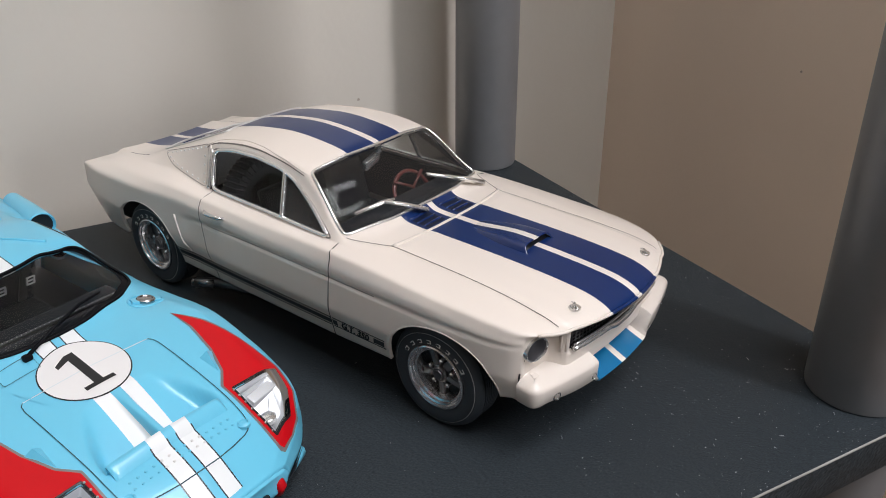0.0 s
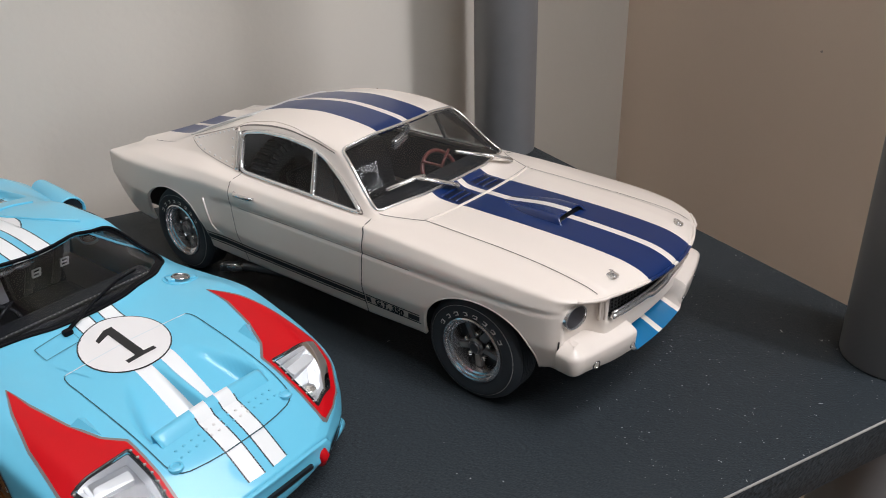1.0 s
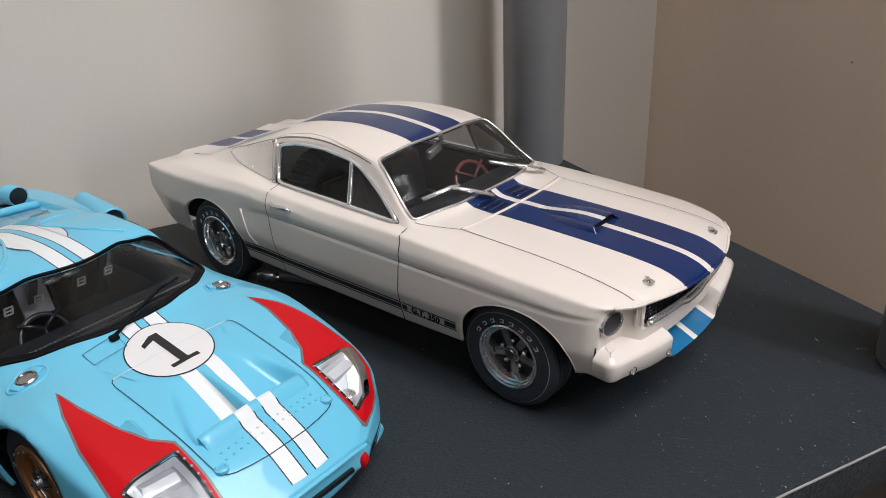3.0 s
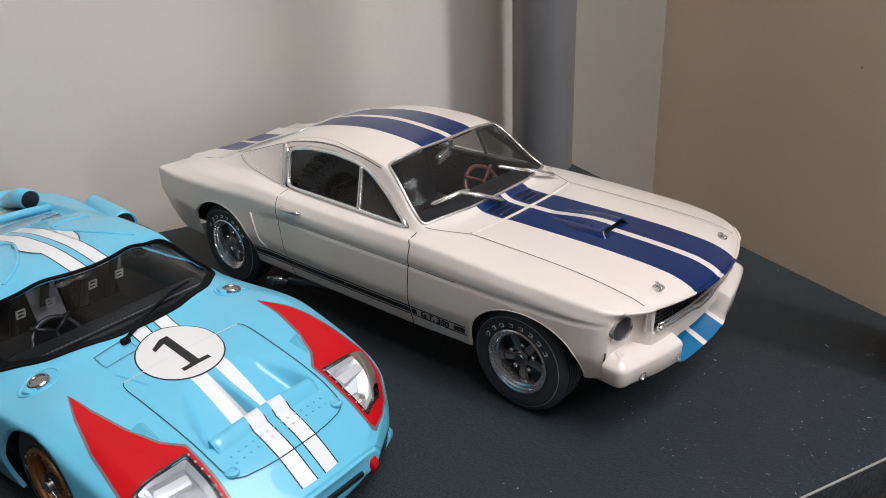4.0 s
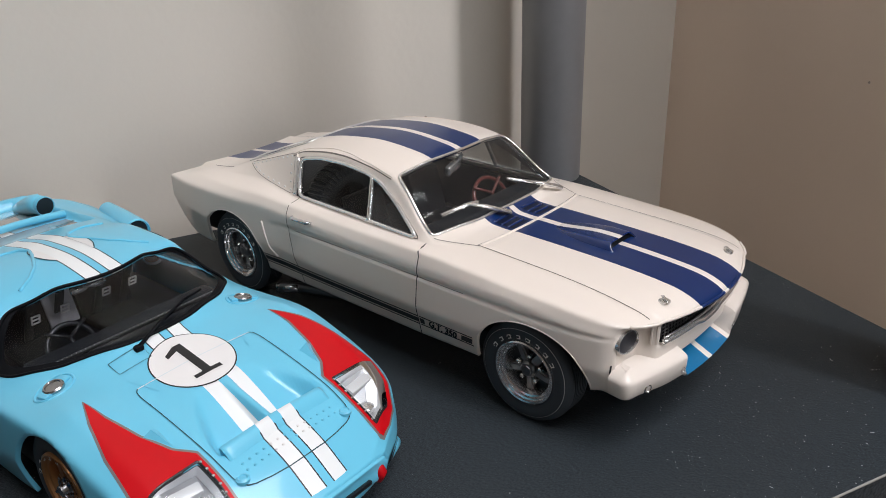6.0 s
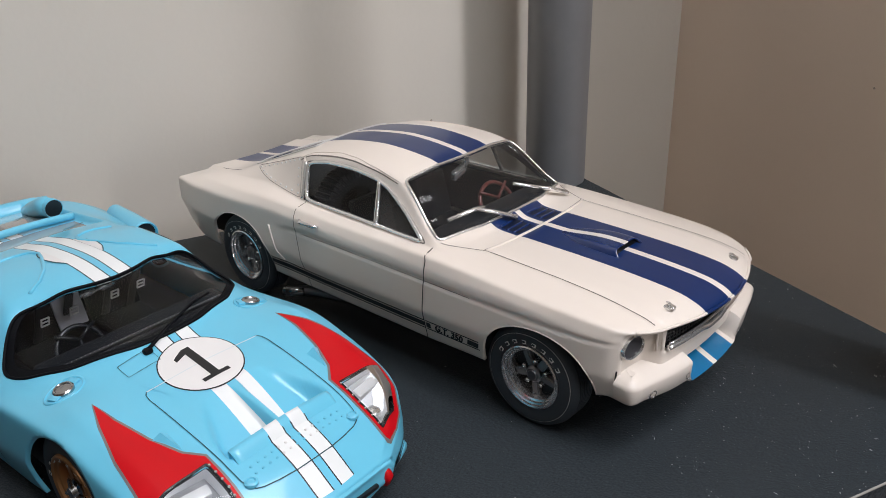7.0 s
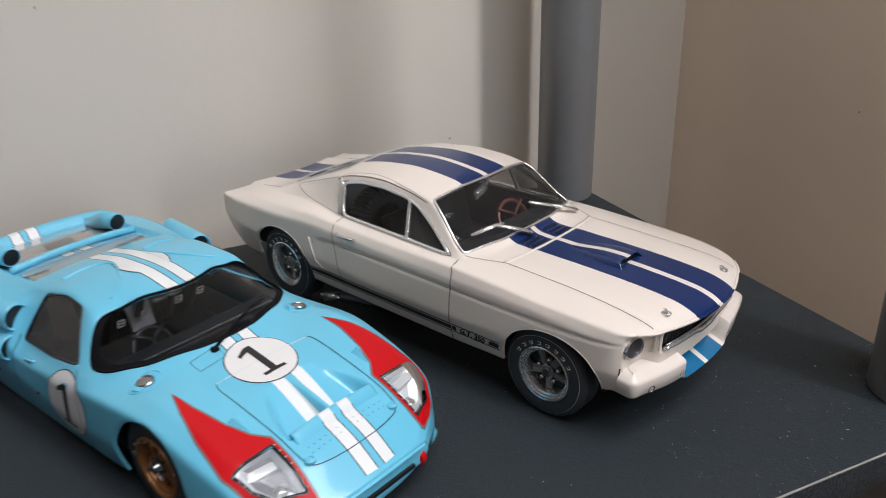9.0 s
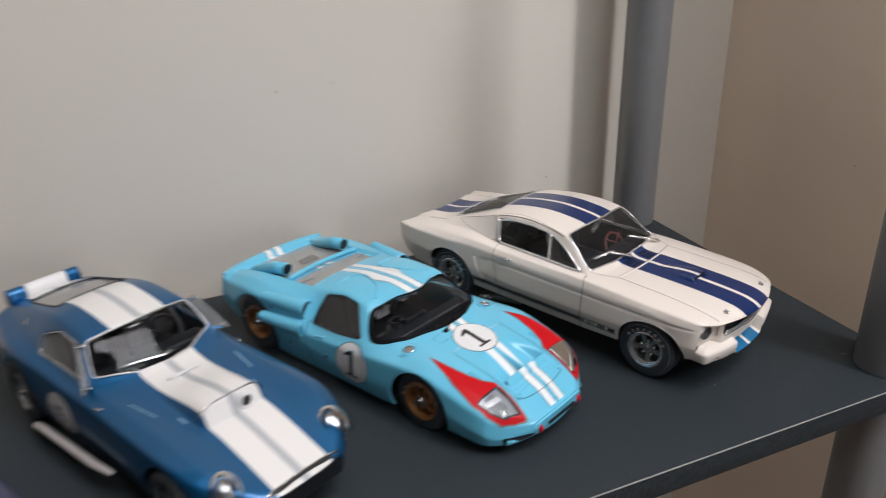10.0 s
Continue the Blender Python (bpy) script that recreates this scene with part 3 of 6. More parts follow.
# ---- wheels ----
def wheel(car, x, y, r, width, rim_r, style, label=""):
    """A wheel on its axle: the outer face looks away from the car's centre line."""
    s = 1 if y > 0 else -1
    w = new("wheel")
    w.parent = car
    w.matrix_basis = pose(x * MM, y * MM, r * MM, 0, 0, 0 if s > 0 else 180)
    if label:
        w["label"] = label
    h = width / 2
    tyre = [(rim_r, -h + 1), (rim_r + 1.2, -h + 0.2), (r - 3.2, -h), (r - 1.0, -h + 1.2), (r, -h + 2.8)]
    k = 7
    for i in range(k):                                   # tread with grooves round it
        c = -h + 2.8 + (2 * h - 5.6) * (i + 0.5) / k
        g = (2 * h - 5.6) / k * 0.5
        tyre += [(r, c - g * 0.7), (r, c + g * 0.6), (r - 0.5, c + g * 0.7), (r - 0.5, c + g * 0.98)]
    tyre += [(r, h - 2.4), (r - 0.5, h - 1.2), (r - 1.4, h - 0.45), (r - 2.6, h - 0.05), (r - 3.4, h), (rim_r + 1.4, h), (rim_r + 0.5, h - 0.4), (rim_r, h - 1.2)]
    t = lathe("tyre", tyre, M_TYRE, w, n=72)
    face = h + 0.06
    if style in ("mag", "bronze", "silver"):
        if style == "mag":                               # fine white ring on the side wall
            lathe("white_ring", [(r - 2.15, face - 0.1), (r - 2.3, face - 0.02)], M_RINGLINE, t, "thin white line round the tyre", n=72)
        n = 8 if style != "silver" else 0
        for q in range(n):                               # printed blocks where the maker's name stands
            a0 = radians(148 - q * (17 if style == "mag" else 19))
            R0, R1 = rim_r + 1.1, rim_r + 2.6
            V, F = [], []
            da = radians(4.2)
            rows = [(-1, 0.0, 1.0), (-0.45, 0.0, 1.0), (-0.45, 0.0, 0.22), (0.7, 0.0, 0.22), (-0.45, 0.78, 1.0), (0.7, 0.78, 1.0), (0.7, 0.5, 0.78), (1.0, 0.5, 0.78)]
            for (u0, b0, b1), (u1, _, _) in ((rows[0], rows[1]), (rows[2], rows[3]), (rows[4], rows[5])) + (((rows[6], rows[7]),) if q % 2 else ()):
                i = len(V)
                for u, b in ((u0, b0), (u1, b0), (u1, b1), (u0, b1)):
                    rr, aa = R0 + (R1 - R0) * b, a0 - da * u
                    V.append((rr * math.cos(aa), face, rr * math.sin(aa)))
                F.append((i, i + 1, i + 2, i + 3))
            part("print_mark", V, F, M_LETTER, t, "white printed mark on the tyre wall", False)
    metal = {"mag": M_RIM, "bronze": M_GOLD, "silver": M_STEEL}[style]
    if style == "mag":
        lathe("rim", [(rim_r + 0.35, h - 0.8), (rim_r + 0.3, h + 0.15), (rim_r - 0.15, h + 0.4), (rim_r - 0.65, h + 0.2), (rim_r - 0.85, h - 0.5), (rim_r - 1.35, h - 0.75), (rim_r - 1.55, h - 1.5), (rim_r - 2.1, h - 1.8), (rim_r - 2.35, h - 3.4), (rim_r - 2.7, h - 5.2), (rim_r - 3.0, -h + 1), (rim_r, -h + 0.5)], metal, w, n=64)
    else:
        lathe("rim", [(rim_r + 0.35, h - 0.8), (rim_r + 0.2, h + 0.1), (rim_r - 0.35, h + 0.35), (rim_r - 0.7, h + 0.1), (rim_r - 1.1, h - 0.1), (rim_r - 1.35, h - 0.8), (rim_r - 1.9, h - 1.1), (rim_r - 2.3, h - 2.6), (rim_r - 2.7, h - 4.4), (rim_r - 3.0, -h + 1), (rim_r, -h + 0.5)], metal, w, n=64)
    lathe("backing", [(rim_r - 2.6, h - 6.0), (1.5, h - 5.6), (0, h - 5.6)], M_BLACK, w, n=48)
    ns = {"mag": 5, "bronze": 6, "silver": 6}[style]
    spoke_mat = {"mag": M_SPOKE, "bronze": M_GOLD, "silver": M_STEEL}[style]
    for q in range(ns):
        a = 2 * math.pi * q / ns + 0.3
        bm = bmesh.new()
        bmesh.ops.create_cube(bm, size=1)
        L = rim_r - 2.4
        deep = 1.6 if style == "mag" else 0.0
        for v in bm.verts:
            out = v.co.x > 0
            wd = (2.7 if out else 3.0) if style == "mag" else (4.2 if out else 3.4)
            v.co = Vector((L * (1.0 if out else 0.22), h - deep - (2.4 if out else 1.5) + (v.co.y - 0.5) * 2.4, v.co.z * wd))
        bmesh.ops.bevel(bm, geom=bm.edges[:], offset=0.5, segments=2, affect="EDGES")
        bmesh.ops.rotate(bm, cent=(0, 0, 0), matrix=Matrix.Rotation(a, 3, "Y"), verts=bm.verts)
        from_bm("spoke", bm, spoke_mat, w, smooth=True)
    if style == "mag":
        lathe("hub_cap", [(3.1, h - 5), (3.0, h - 2.6), (2.4, h - 1.9), (1.9, h - 1.8), (1.7, h - 1.5), (0, h - 1.4)], M_DARKMETAL, w, n=8)
        for q in range(5):
            a = 2 * math.pi * (q + 0.5) / 5 + 0.3
            lathe("lug_nut", [(0.8, h - 5), (0.75, h - 2.9), (0.4, h - 2.5), (0, h - 2.4)], M_BRIGHT, w, n=10, at=(4.5 * math.cos(a), 0, -4.5 * math.sin(a)))
    else:
        lathe("hub", [(3.4, h - 3), (3.2, h - 1.2), (2.2, h - 0.6), (1.7, h + 0.9), (1.0, h + 1.1), (0, h + 1.1)], M_STEEL, w, n=32)
        for q in range(3):
            a = 2 * math.pi * q / 3 + 0.5
            bm = bmesh.new()
            bmesh.ops.create_cube(bm, size=1)
            for v in bm.verts:
                v.co = Vector((2.6 + v.co.x * 4.4, h + 0.3 + v.co.y * 0.8, v.co.z * (1.6 if v.co.x < 0 else 1.0)))
            bmesh.ops.bevel(bm, geom=bm.edges[:], offset=0.25, segments=2, affect="EDGES")
            bmesh.ops.rotate(bm, cent=(0, 0, 0), matrix=Matrix.Rotation(a, 3, "Y"), verts=bm.verts)
            from_bm("knock_off_ear", bm, M_STEEL, w, smooth=True)
    return w


def bucket_seat(car, x, y, z, material=None, ribs=5):
    s = box("seat", (21, 19, 6), (x, y, z + 3), material or M_BLACKPLASTIC, car, bevel=2, seg=3)
    b = box("backrest", (6, 19, 24), (x - 11, y, z + 15), material or M_BLACKPLASTIC, car, bevel=2.2, seg=3, rot=(0, -14, 0))
    for i in range(ribs):
        tube("rib", [(x - 7.2 - i * 0.95, y - 7, z + 9 + i * 3.4), (x - 7.2 - i * 0.95, y + 7, z + 9 + i * 3.4)], 0.7, material or M_BLACKPLASTIC, b, n=6)
    return s


def steering_wheel(car, x, y, z, r, material, tilt=65):
    a = np.linspace(0, 2 * np.pi, 40, endpoint=False)
    w = tube("steering_wheel", [(0, r * math.cos(q), r * math.sin(q)) for q in a], 0.85, material, car, n=8, closed=True, m=pose(x * MM, y * MM, z * MM, 0, tilt - 90, 0))
    for k in range(3):
        q = radians(90 + 120 * k + 180)
        tube("wheel_spoke", [(0.6, 0, 0), (0, r * math.cos(q), r * math.sin(q))], 0.6, material, w, n=6)
    return w


M_SLOT = mat("dark_blue_slot", (0.002, 0.006, 0.025), 0.4)


# ---- white fastback ----
def white_fastback(m):
    car = thing("model_car", "cream white diecast fastback with two royal blue stripes", "model car", m, "model cars on the shelf")
    rails = [
        ([(46, 38.8), (43, 41.2), (36, 43), (30, 43.5), (0, 44.5), (-115, 44.5), (-150, 44.5), (-185, 43), (-204, 39)],
         [(46, 22), (30, 19), (0, 16.5), (-20, 17), (-48, 16.4), (-115, 16.4), (-150, 17), (-185, 17.5), (-204, 21)]),
        ([(46, 41.2), (43, 43.4), (36, 45.4), (30, 46), (0, 47.5), (-80, 47.3), (-115, 47.6), (-150, 48.3), (-185, 46.4), (-204, 42)],
         [(46, 29), (0, 29), (-80, 28), (-150, 31), (-185, 32), (-204, 33)]),
        ([(46, 41.4), (43, 43.4), (36, 45.2), (30, 45.8), (0, 46.6), (-80, 46.0), (-115, 46.4), (-150, 47), (-185, 45), (-204, 41.5)],
         [(46, 43), (30, 44.5), (0, 46.3), (-80, 46.5), (-115, 47.5), (-130, 48), (-150, 47), (-204, 44.5)]),
        ([(46, 39.8), (43, 41.8), (36, 43.4), (30, 44), (0, 44.7), (-45, 44.4), (-80, 43.8), (-115, 44.0), (-130, 44.2), (-150, 43.4), (-185, 38.5), (-204, 33.5)],
         [(46, 46.6), (40, 48.0), (30, 49.0), (0, 50), (-45, 51.6), (-80, 51), (-115, 51.8), (-130, 52.4), (-150, 51.0), (-185, 48.4), (-204, 45.2)]),
        ([(46, 30), (30, 33), (0, 35), (-44, 39.4), (-80, 38.6), (-116, 38), (-140, 36), (-160, 34), (-185, 31.5), (-204, 28)],
         [(46, 46.3), (40, 48.6), (30, 50), (0, 51.5), (-44, 52.4), (-80, 52.2), (-116, 52.9), (-140, 54.2), (-160, 52.0), (-185, 48.6), (-204, 45.6)]),
        ([(46, 20), (30, 22), (0, 24), (-30, 29.5), (-45, 37.3), (-68, 31.8), (-95, 30.6), (-123, 30), (-150, 28), (-165, 27), (-204, 25)],
         [(46, 46.5), (42, 48.6), (36, 50.4), (20, 51.8), (0, 52.4), (-30, 53), (-43, 53.2), (-48, 55.4), (-68, 70.2), (-80, 72), (-95, 72.4), (-109, 71.2), (-123, 68.8), (-145, 61.4), (-163, 55.2), (-175, 51), (-185, 49), (-204, 47.0)]),
        ([(46, 10), (0, 12), (-38, 15.5), (-64, 16), (-125, 16), (-204, 12)],
         [(46, 46.7), (42.5, 48.8), (36, 50.8), (20, 52.2), (0, 52.9), (-37, 53.8), (-41, 55.8), (-63, 71.8), (-70, 73.8), (-90, 75.2), (-110, 73.4), (-123, 70.8), (-145, 63.4), (-163, 56.6), (-175, 51.8), (-187, 49.0), (-204, 47.0)]),
        ([(46, 0), (-204, 0)],
         [(46, 46.8), (42.5, 49), (36, 51), (20, 52.4), (0, 53.2), (-35, 54), (-39, 56), (-61, 72.2), (-68, 74.2), (-90, 75.8), (-110, 74), (-123, 71.4), (-145, 64), (-163, 57), (-175, 52), (-187, 49.0), (-204, 47.0)]),
    ]

    def warp(V):
        V = V.copy()
        x, y, z = V.T
        f = step(-20, 46, x)
        V[:, 0] -= f * (0.0088 * y * y + 1.0 * np.clip(1 - (y / 31) ** 2, 0, 1))
        V[:, 0] += step(15, 40, x) * 0.6 * step(28.8, 31.2, np.abs(y))
        b = step(-165, -204, x)
        V[:, 0] += b * 8 * np.clip(1 - (y / 41) ** 2, 0, 1) + b * (49 - z) * 0.05
        return V

    def shape(V):
        V = V.copy()
        x, y, z = V.T
        ay = np.abs(y)
        # side crease and the scallop ahead of the rear wheel
        side = (ay > 40) & (z < 47)
        V[:, 1] -= np.sign(y) * side * 0.55 * np.exp(-((z - 42.6) / 0.6) ** 2) * step(-122, -114, x)
        hollow = side * step(-128, -120, x) * step(-100, -124, x) * step(43.4, 41.6, z) * step(18, 26, z)
        V[:, 1] -= np.sign(y) * hollow * 0.5
        # wings turn in where they meet the lamp face
        turn = np.clip((x - 42.0) / 4.0, 0, 1) ** 2 * step(34.5, 37.5, ay) * step(47.4, 45.0, z)
        V[:, 1] -= np.sign(y) * 0.6 * turn
        V[:, 0] -= 1.6 * turn
        # raised middle of the bonnet
        V[:, 2] += 0.5 * step(30.5, 28.5, ay) * step(-30, -24, x) * step(80, 40, x) * (z > 47)
        return V

    sh = Shell(-204, 46, rails, [13, 18, 8, 8, 18, 14, 14], cell=0.85, soft_v=2, soft_x=2, warp=warp, shape=shape)
    side_win = smooth_loop([(-51.0, 53.2), (-63, 61.5), (-73, 67.0), (-80, 68.8), (-94, 69.8), (-108, 69.0), (-119.5, 66.6), (-118, 60), (-115.5, 53.8)], 140, 2)
    screen = smooth_loop([(-39.5, 0), (-41, 18), (-45.8, 36.5), (-67, 30.6), (-64.5, 15), (-63, 0), (-64.5, -15), (-67, -30.6), (-45.8, -36.5), (-41, -18)], 200, 1)
    back = smooth_loop([(-127, 0), (-127, 21), (-166, 24.5), (-169, 0), (-166, -24.5), (-127, -21)], 160, 3)
    arch_f, arch_r = circle(2.2, 18.0, 21.3), circle(-151.8, 19.5, 20.6)
    sh.cut(side_win, "y", keep=lambda V: V[:, 2] > 52)
    sh.cut(screen, "z", keep=lambda V: V[:, 2] > 50)
    sh.cut(back, "z", keep=lambda V: V[:, 2] > 50)
    sh.cut(arch_f, "y", keep=lambda V: (np.abs(V[:, 1]) > 25) & (V[:, 2] < 46))
    sh.cut(arch_r, "y", keep=lambda V: (np.abs(V[:, 1]) > 25) & (V[:, 2] < 46))
    sh.build("body", M_WHITE, car, lip=1.2, lining=55)
    edge = [tuple(p) for p in sh.V.reshape(sh.nx, sh.nv, 3)[-1] if p[2] > 46.2 and abs(p[1]) < 39]
    tube("nose_edge", edge, 0.55, M_WHITE, car, "rounded leading edge of the bonnet", n=8)
    # glass and its bright frames
    sh.pane("windscreen", screen, "z", M_SCREEN, car, "clear windscreen")
    sh.pane("rear_window", back, "z", M_GLASS, car, "clear rear window")
    sh.bead("windscreen_trim", screen, 0.65, "z", M_BRIGHT, car, "thin chrome frame", closed=True, lift=0.1, n=6)
    sh.bead("rear_window_trim", back, 0.5, "z", M_TRIM, car, "thin chrome frame", closed=True, lift=0.1, n=6)
    for s in (-1, 1):
        sh.bead("window_trim", side_win, 0.85, "y", M_BRIGHT, car, "chrome side window frame", closed=True, side=s, n=6)
        tri = smooth_loop([(-52.5, 53.6), (-73, 66.4), (-77.6, 67.8), (-76, 53.6)], 60, 1)
        sh.pane("door_glass", smooth_loop([(-77, 53.4), (-78.5, 68.4), (-94, 69.4), (-108, 68.6), (-118.6, 66.2), (-117, 60), (-115, 53.9)], 90, 1), "y", M_GLASS, car, "clear door window", side=s)
        sh.pane("vent_pane", tri, "y", M_SMOKE, car, "small front vent window", side=s)
        sh.bead("vent_post", [(-75.6 - k * 0.2, 53.0 + k * 15.2 / 12) for k in range(13)], 1.0, "y", M_BRIGHT, car, "chrome window post", side=s, n=6)
        sh.bead("window_post", [(-121.2 + 0.34 * k, 66.8 - k * 13.4 / 10) for k in range(11)], 1.0, "y", M_BRIGHT, car, "chrome rear window post", side=s, n=6)
        sh.line("window_gap", [(-119.4 + 0.3 * k, 66.4 - k * 13.0 / 10) for k in range(11)], 0.8, "y", M_BLACK, car, side=s, n=14)
        cw = side_win.mean(0)
        sh.line("window_seal", [tuple(cw + (q - cw) * 1.04) for q in side_win], 0.45, "y", M_SHUT, car, side=s, n=160, closed=True)
        gutter = curve_through([(-125, 67.2), (-121, 69.6), (-114, 71.0), (-104, 72.5), (-94, 73.0), (-85, 72.3), (-78, 71.7), (-72.5, 70.6), (-68.6, 69.8)], 40)
        sh.bead("roof_gutter", gutter, 0.22, "y", M_PLAIN, car, "narrow roof gutter", side=s, n=6, lift=0.05)
        sh.line("roof_gap", [(a, b - 0.75) for a, b in gutter], 0.36, "y", M_SHUT, car, side=s, n=70)
        # Thin dark line paints the shade that lies along the side crease.
        sh.line("crease_line", [(-24 - 8.6 * k, 42.3) for k in range(11)], 0.2, "y", M_SHUT, car, n=50, side=s)
        # raised edge of the side cove and rolled lips of the arches
        sh.bead("cove_edge", [(-129.6, 41.6), (-129.2, 39.5), (-127.6, 34), (-125.6, 28.6), (-122.5, 25.2)], 0.55, "y", M_PLAIN, car, "raised edge of the side cove", side=s, n=8, lift=-0.1)
        for (cx, cz), rr in (((2.2, 18.0), 21.5), ((-151.8, 19.5), 20.9)):
            sh.bead("arch_lip", [(cx + rr * math.cos(q), cz + rr * math.sin(q)) for q in np.linspace(0.12, math.pi - 0.12, 40)], 0.3, "y", M_PLAIN, car, "rolled lip of the wheel arch", side=s, n=6, lift=-0.1)
        # shut lines, door handle and lower stripes
        sh.line("door_gap", [(-46.2, 52.6), (-44.6, 50)] + [(-44.4 - 0.05 * k, 48 - 2.4 * k) for k in range(15)], 0.42, "y", M_LINE, car, side=s)
        sh.line("door_gap", [(-115, 53.5), (-114.6, 51), (-113.6, 44), (-112, 36), (-110.4, 28), (-109, 20), (-108.5, 14)], 0.4, "y", M_SHUT, car, side=s)
        h = sh.onto([(-105.5, 48.0)], "y", s)[0][0]
        bar = tube("door_handle", [(h.x + 6, h.y + 0 * s, h.z), (h.x + 4.5, h.y + 1.6 * s, h.z + 0.3), (h.x - 3, h.y + 1.9 * s, h.z + 0.3), (h.x - 5.5, h.y, h.z)], [0.5, 0.8, 0.8, 0.6], M_CHROME, car, "chrome door handle")
        lathe("lock", [(0.75, 0), (0.7, 0.5), (0, 0.6)], M_CHROME, car, n=12, at=(-106.3, h.y + 0.3 * s, 44.8), axis="Y")
        for a, b in ((21.5, 23.5), (24.0, 24.55), (20.5, 21.0)):
            sh.patch("side_stripe", [(-45, a + 0.2), (-132, a + 0.2)], [(-45, b + 0.2), (-132, b + 0.2)], "y", M_BLACK, car, "black side stripe", side=s, n=90, m=3)
        for z in (20.95, 24.5):
            sh.line("stripe_edge", [(-20.2, z), (-44.2, z)], 0.5, "y", M_BLACK, car, side=s, n=24)
        for a0, a1, a2, a3 in ((-20.8, -25.6, -20.2, -25.0), (-42.0, -44.2, -42.0, -44.2)):
            sh.patch("side_stripe", [(a0, 21.6), (a1, 21.6)], [(a2, 23.9), (a3, 23.9)], "y", M_BLACK, car, "black side stripe", side=s, n=8, m=3, lift=0.2)
        cu = bpy.data.curves.new("lettering", "FONT")
        cu.body, cu.size, cu.align_x, cu.extrude, cu.resolution_u, cu.offset = "G.T. 350", 0.0032, "CENTER", 0.00006, 2, 0.00013
        q = sh.onto([(-33.6, 22.5)], "y", s)[0][0]
        tx = new("lettering", bpy.data.meshes.new_from_object(new("lettering_source", cu)))
        bpy.data.objects.remove(bpy.data.objects["lettering_source"])
        tx.data.materials.clear()
        tx.data.materials.append(M_BLACK)
        tx.parent = car
        tx["label"] = "black model lettering on the sill"
        tx.matrix_basis = pose(q.x * MM, (q.y + 0.45 * s) * MM, 21.75 * MM, 90, 0, 180 if s > 0 else 0) @ pose(0, 0, 0, -4, 0, 2 * s if s > 0 else -2) @ Matrix.Diagonal((1.12, 1, 1, 1))
        # riveted panel behind the side window
        corners = [(-121.4, 55.0), (-126.2, 66.4), (-155.0, 57.0)]
        plate = smooth_loop([(-119.4, 53.6), (-124.4, 67.8), (-158.5, 56.6)], 70, 1)
        sh.line("quarter_panel_gap", plate, 0.14, "y", M_SHUT, car, "thin gap round a riveted plate", side=s, closed=True, n=90)
        sh.bead("plate_edge", [(-117.6, 53.6), (-119.4, 58), (-121.2, 63), (-122.8, 67.8)], 0.5, "y", M_PLAIN, car, "narrow raised bar beside the plate", side=s, n=6)
        riv = []
        for p0, p1, k in ((corners[0], corners[1], 4), (corners[1], corners[2], 9), (corners[2], corners[0], 8)):
            riv += [(p0[0] + (p1[0] - p0[0]) * t / k, p0[1] + (p1[1] - p0[1]) * t / k) for t in range(k)]
        pn = new("rivets", None)
        pn.parent = car
        for p in riv:
            hh, nn = sh.onto([tuple(p)], "y", s)[0]
            lathe("rivet", [(0.44, 0), (0.36, 0.3), (0, 0.4)], M_WHITEDECAL, pn, n=6, axis="Y", m=Matrix.Translation(hh * MM) @ (Matrix.Identity(4) if s > 0 else pose(0, 0, 0, 0, 0, 180)))
    # bonnet shut lines, scoop, cowl vents
    for s in (-1, 1):
        sh.line("bonnet_gap", [(-29.6, 30.2 * s), (0, 30.4 * s), (16, 31.0 * s), (27, 31.6 * s), (35.5, 31.6 * s)], 0.36, "z", M_SHUT, car, n=80)
        sh.line("cowl_gap", [(-29.6, 30.2 * s), (-45.0, 36.6 * s)], 0.34, "z", M_SHUT, car, n=20)
        sh.line("boot_gap", [(-172, 28 * s), (-188, 27 * s)], 0.4, "z", M_LINE, car, n=30)
        for k in range(3):
            sh.patch("cowl_vent", [(-28.6 - 3.0 * k, 3.6 * s), (-28.6 - 3.0 * k, 12.6 * s)], [(-30.4 - 3.0 * k, 3.6 * s), (-30.4 - 3.0 * k, 12.6 * s)], "z", M_SLOT, car, "dark blue cowl vent slot", n=12, m=3)
            sh.bead("cowl_rib", [(-31.0 - 3.0 * k, t * s) for t in np.linspace(3.4, 12.8, 8)], 0.45, "z", M_STRIPE, car, n=6)
        badge = sh.onto([(35.2, 22.4 * s)], "z")[0][0]
        b = lathe("bonnet_pin", [(1.9, -0.4), (1.9, 0.25), (1.5, 0.5), (0.7, 0.5), (0.65, 1.3), (0, 1.5)], M_BRIGHT, car, "small chrome bonnet pin", n=20, axis="Z", at=tuple(badge))
        tube("pin_clip", [tuple(badge + Vector(q)) for q in ((-1.9, 1.5, 0.6), (-0.6, 0.9, 1.2), (0.5, -0.2, 1.25), (1.9, -1.3, 0.7), (1.2, -2.0, 0.6), (-0.2, -0.9, 0.9))], 0.3, M_CHROME, b, n=6)
    sh.bead("bonnet_edge", [(-26.6 - 0.0033 * t * t, t) for t in np.linspace(-30.2, 30.2, 40)], 0.55, "z", M_PLAIN, car, "cream rolled edge at the back of the bonnet", n=8, lift=0.1)
    sh.line("bonnet_gap", [(-27.5 - 0.0033 * t * t, t) for t in np.linspace(-30.2, 30.2, 40)], 0.3, "z", M_SHUT, car, n=80)
    # scoop: a low hump that opens forwards
    n, k = 34, 18
    V, F = [], []
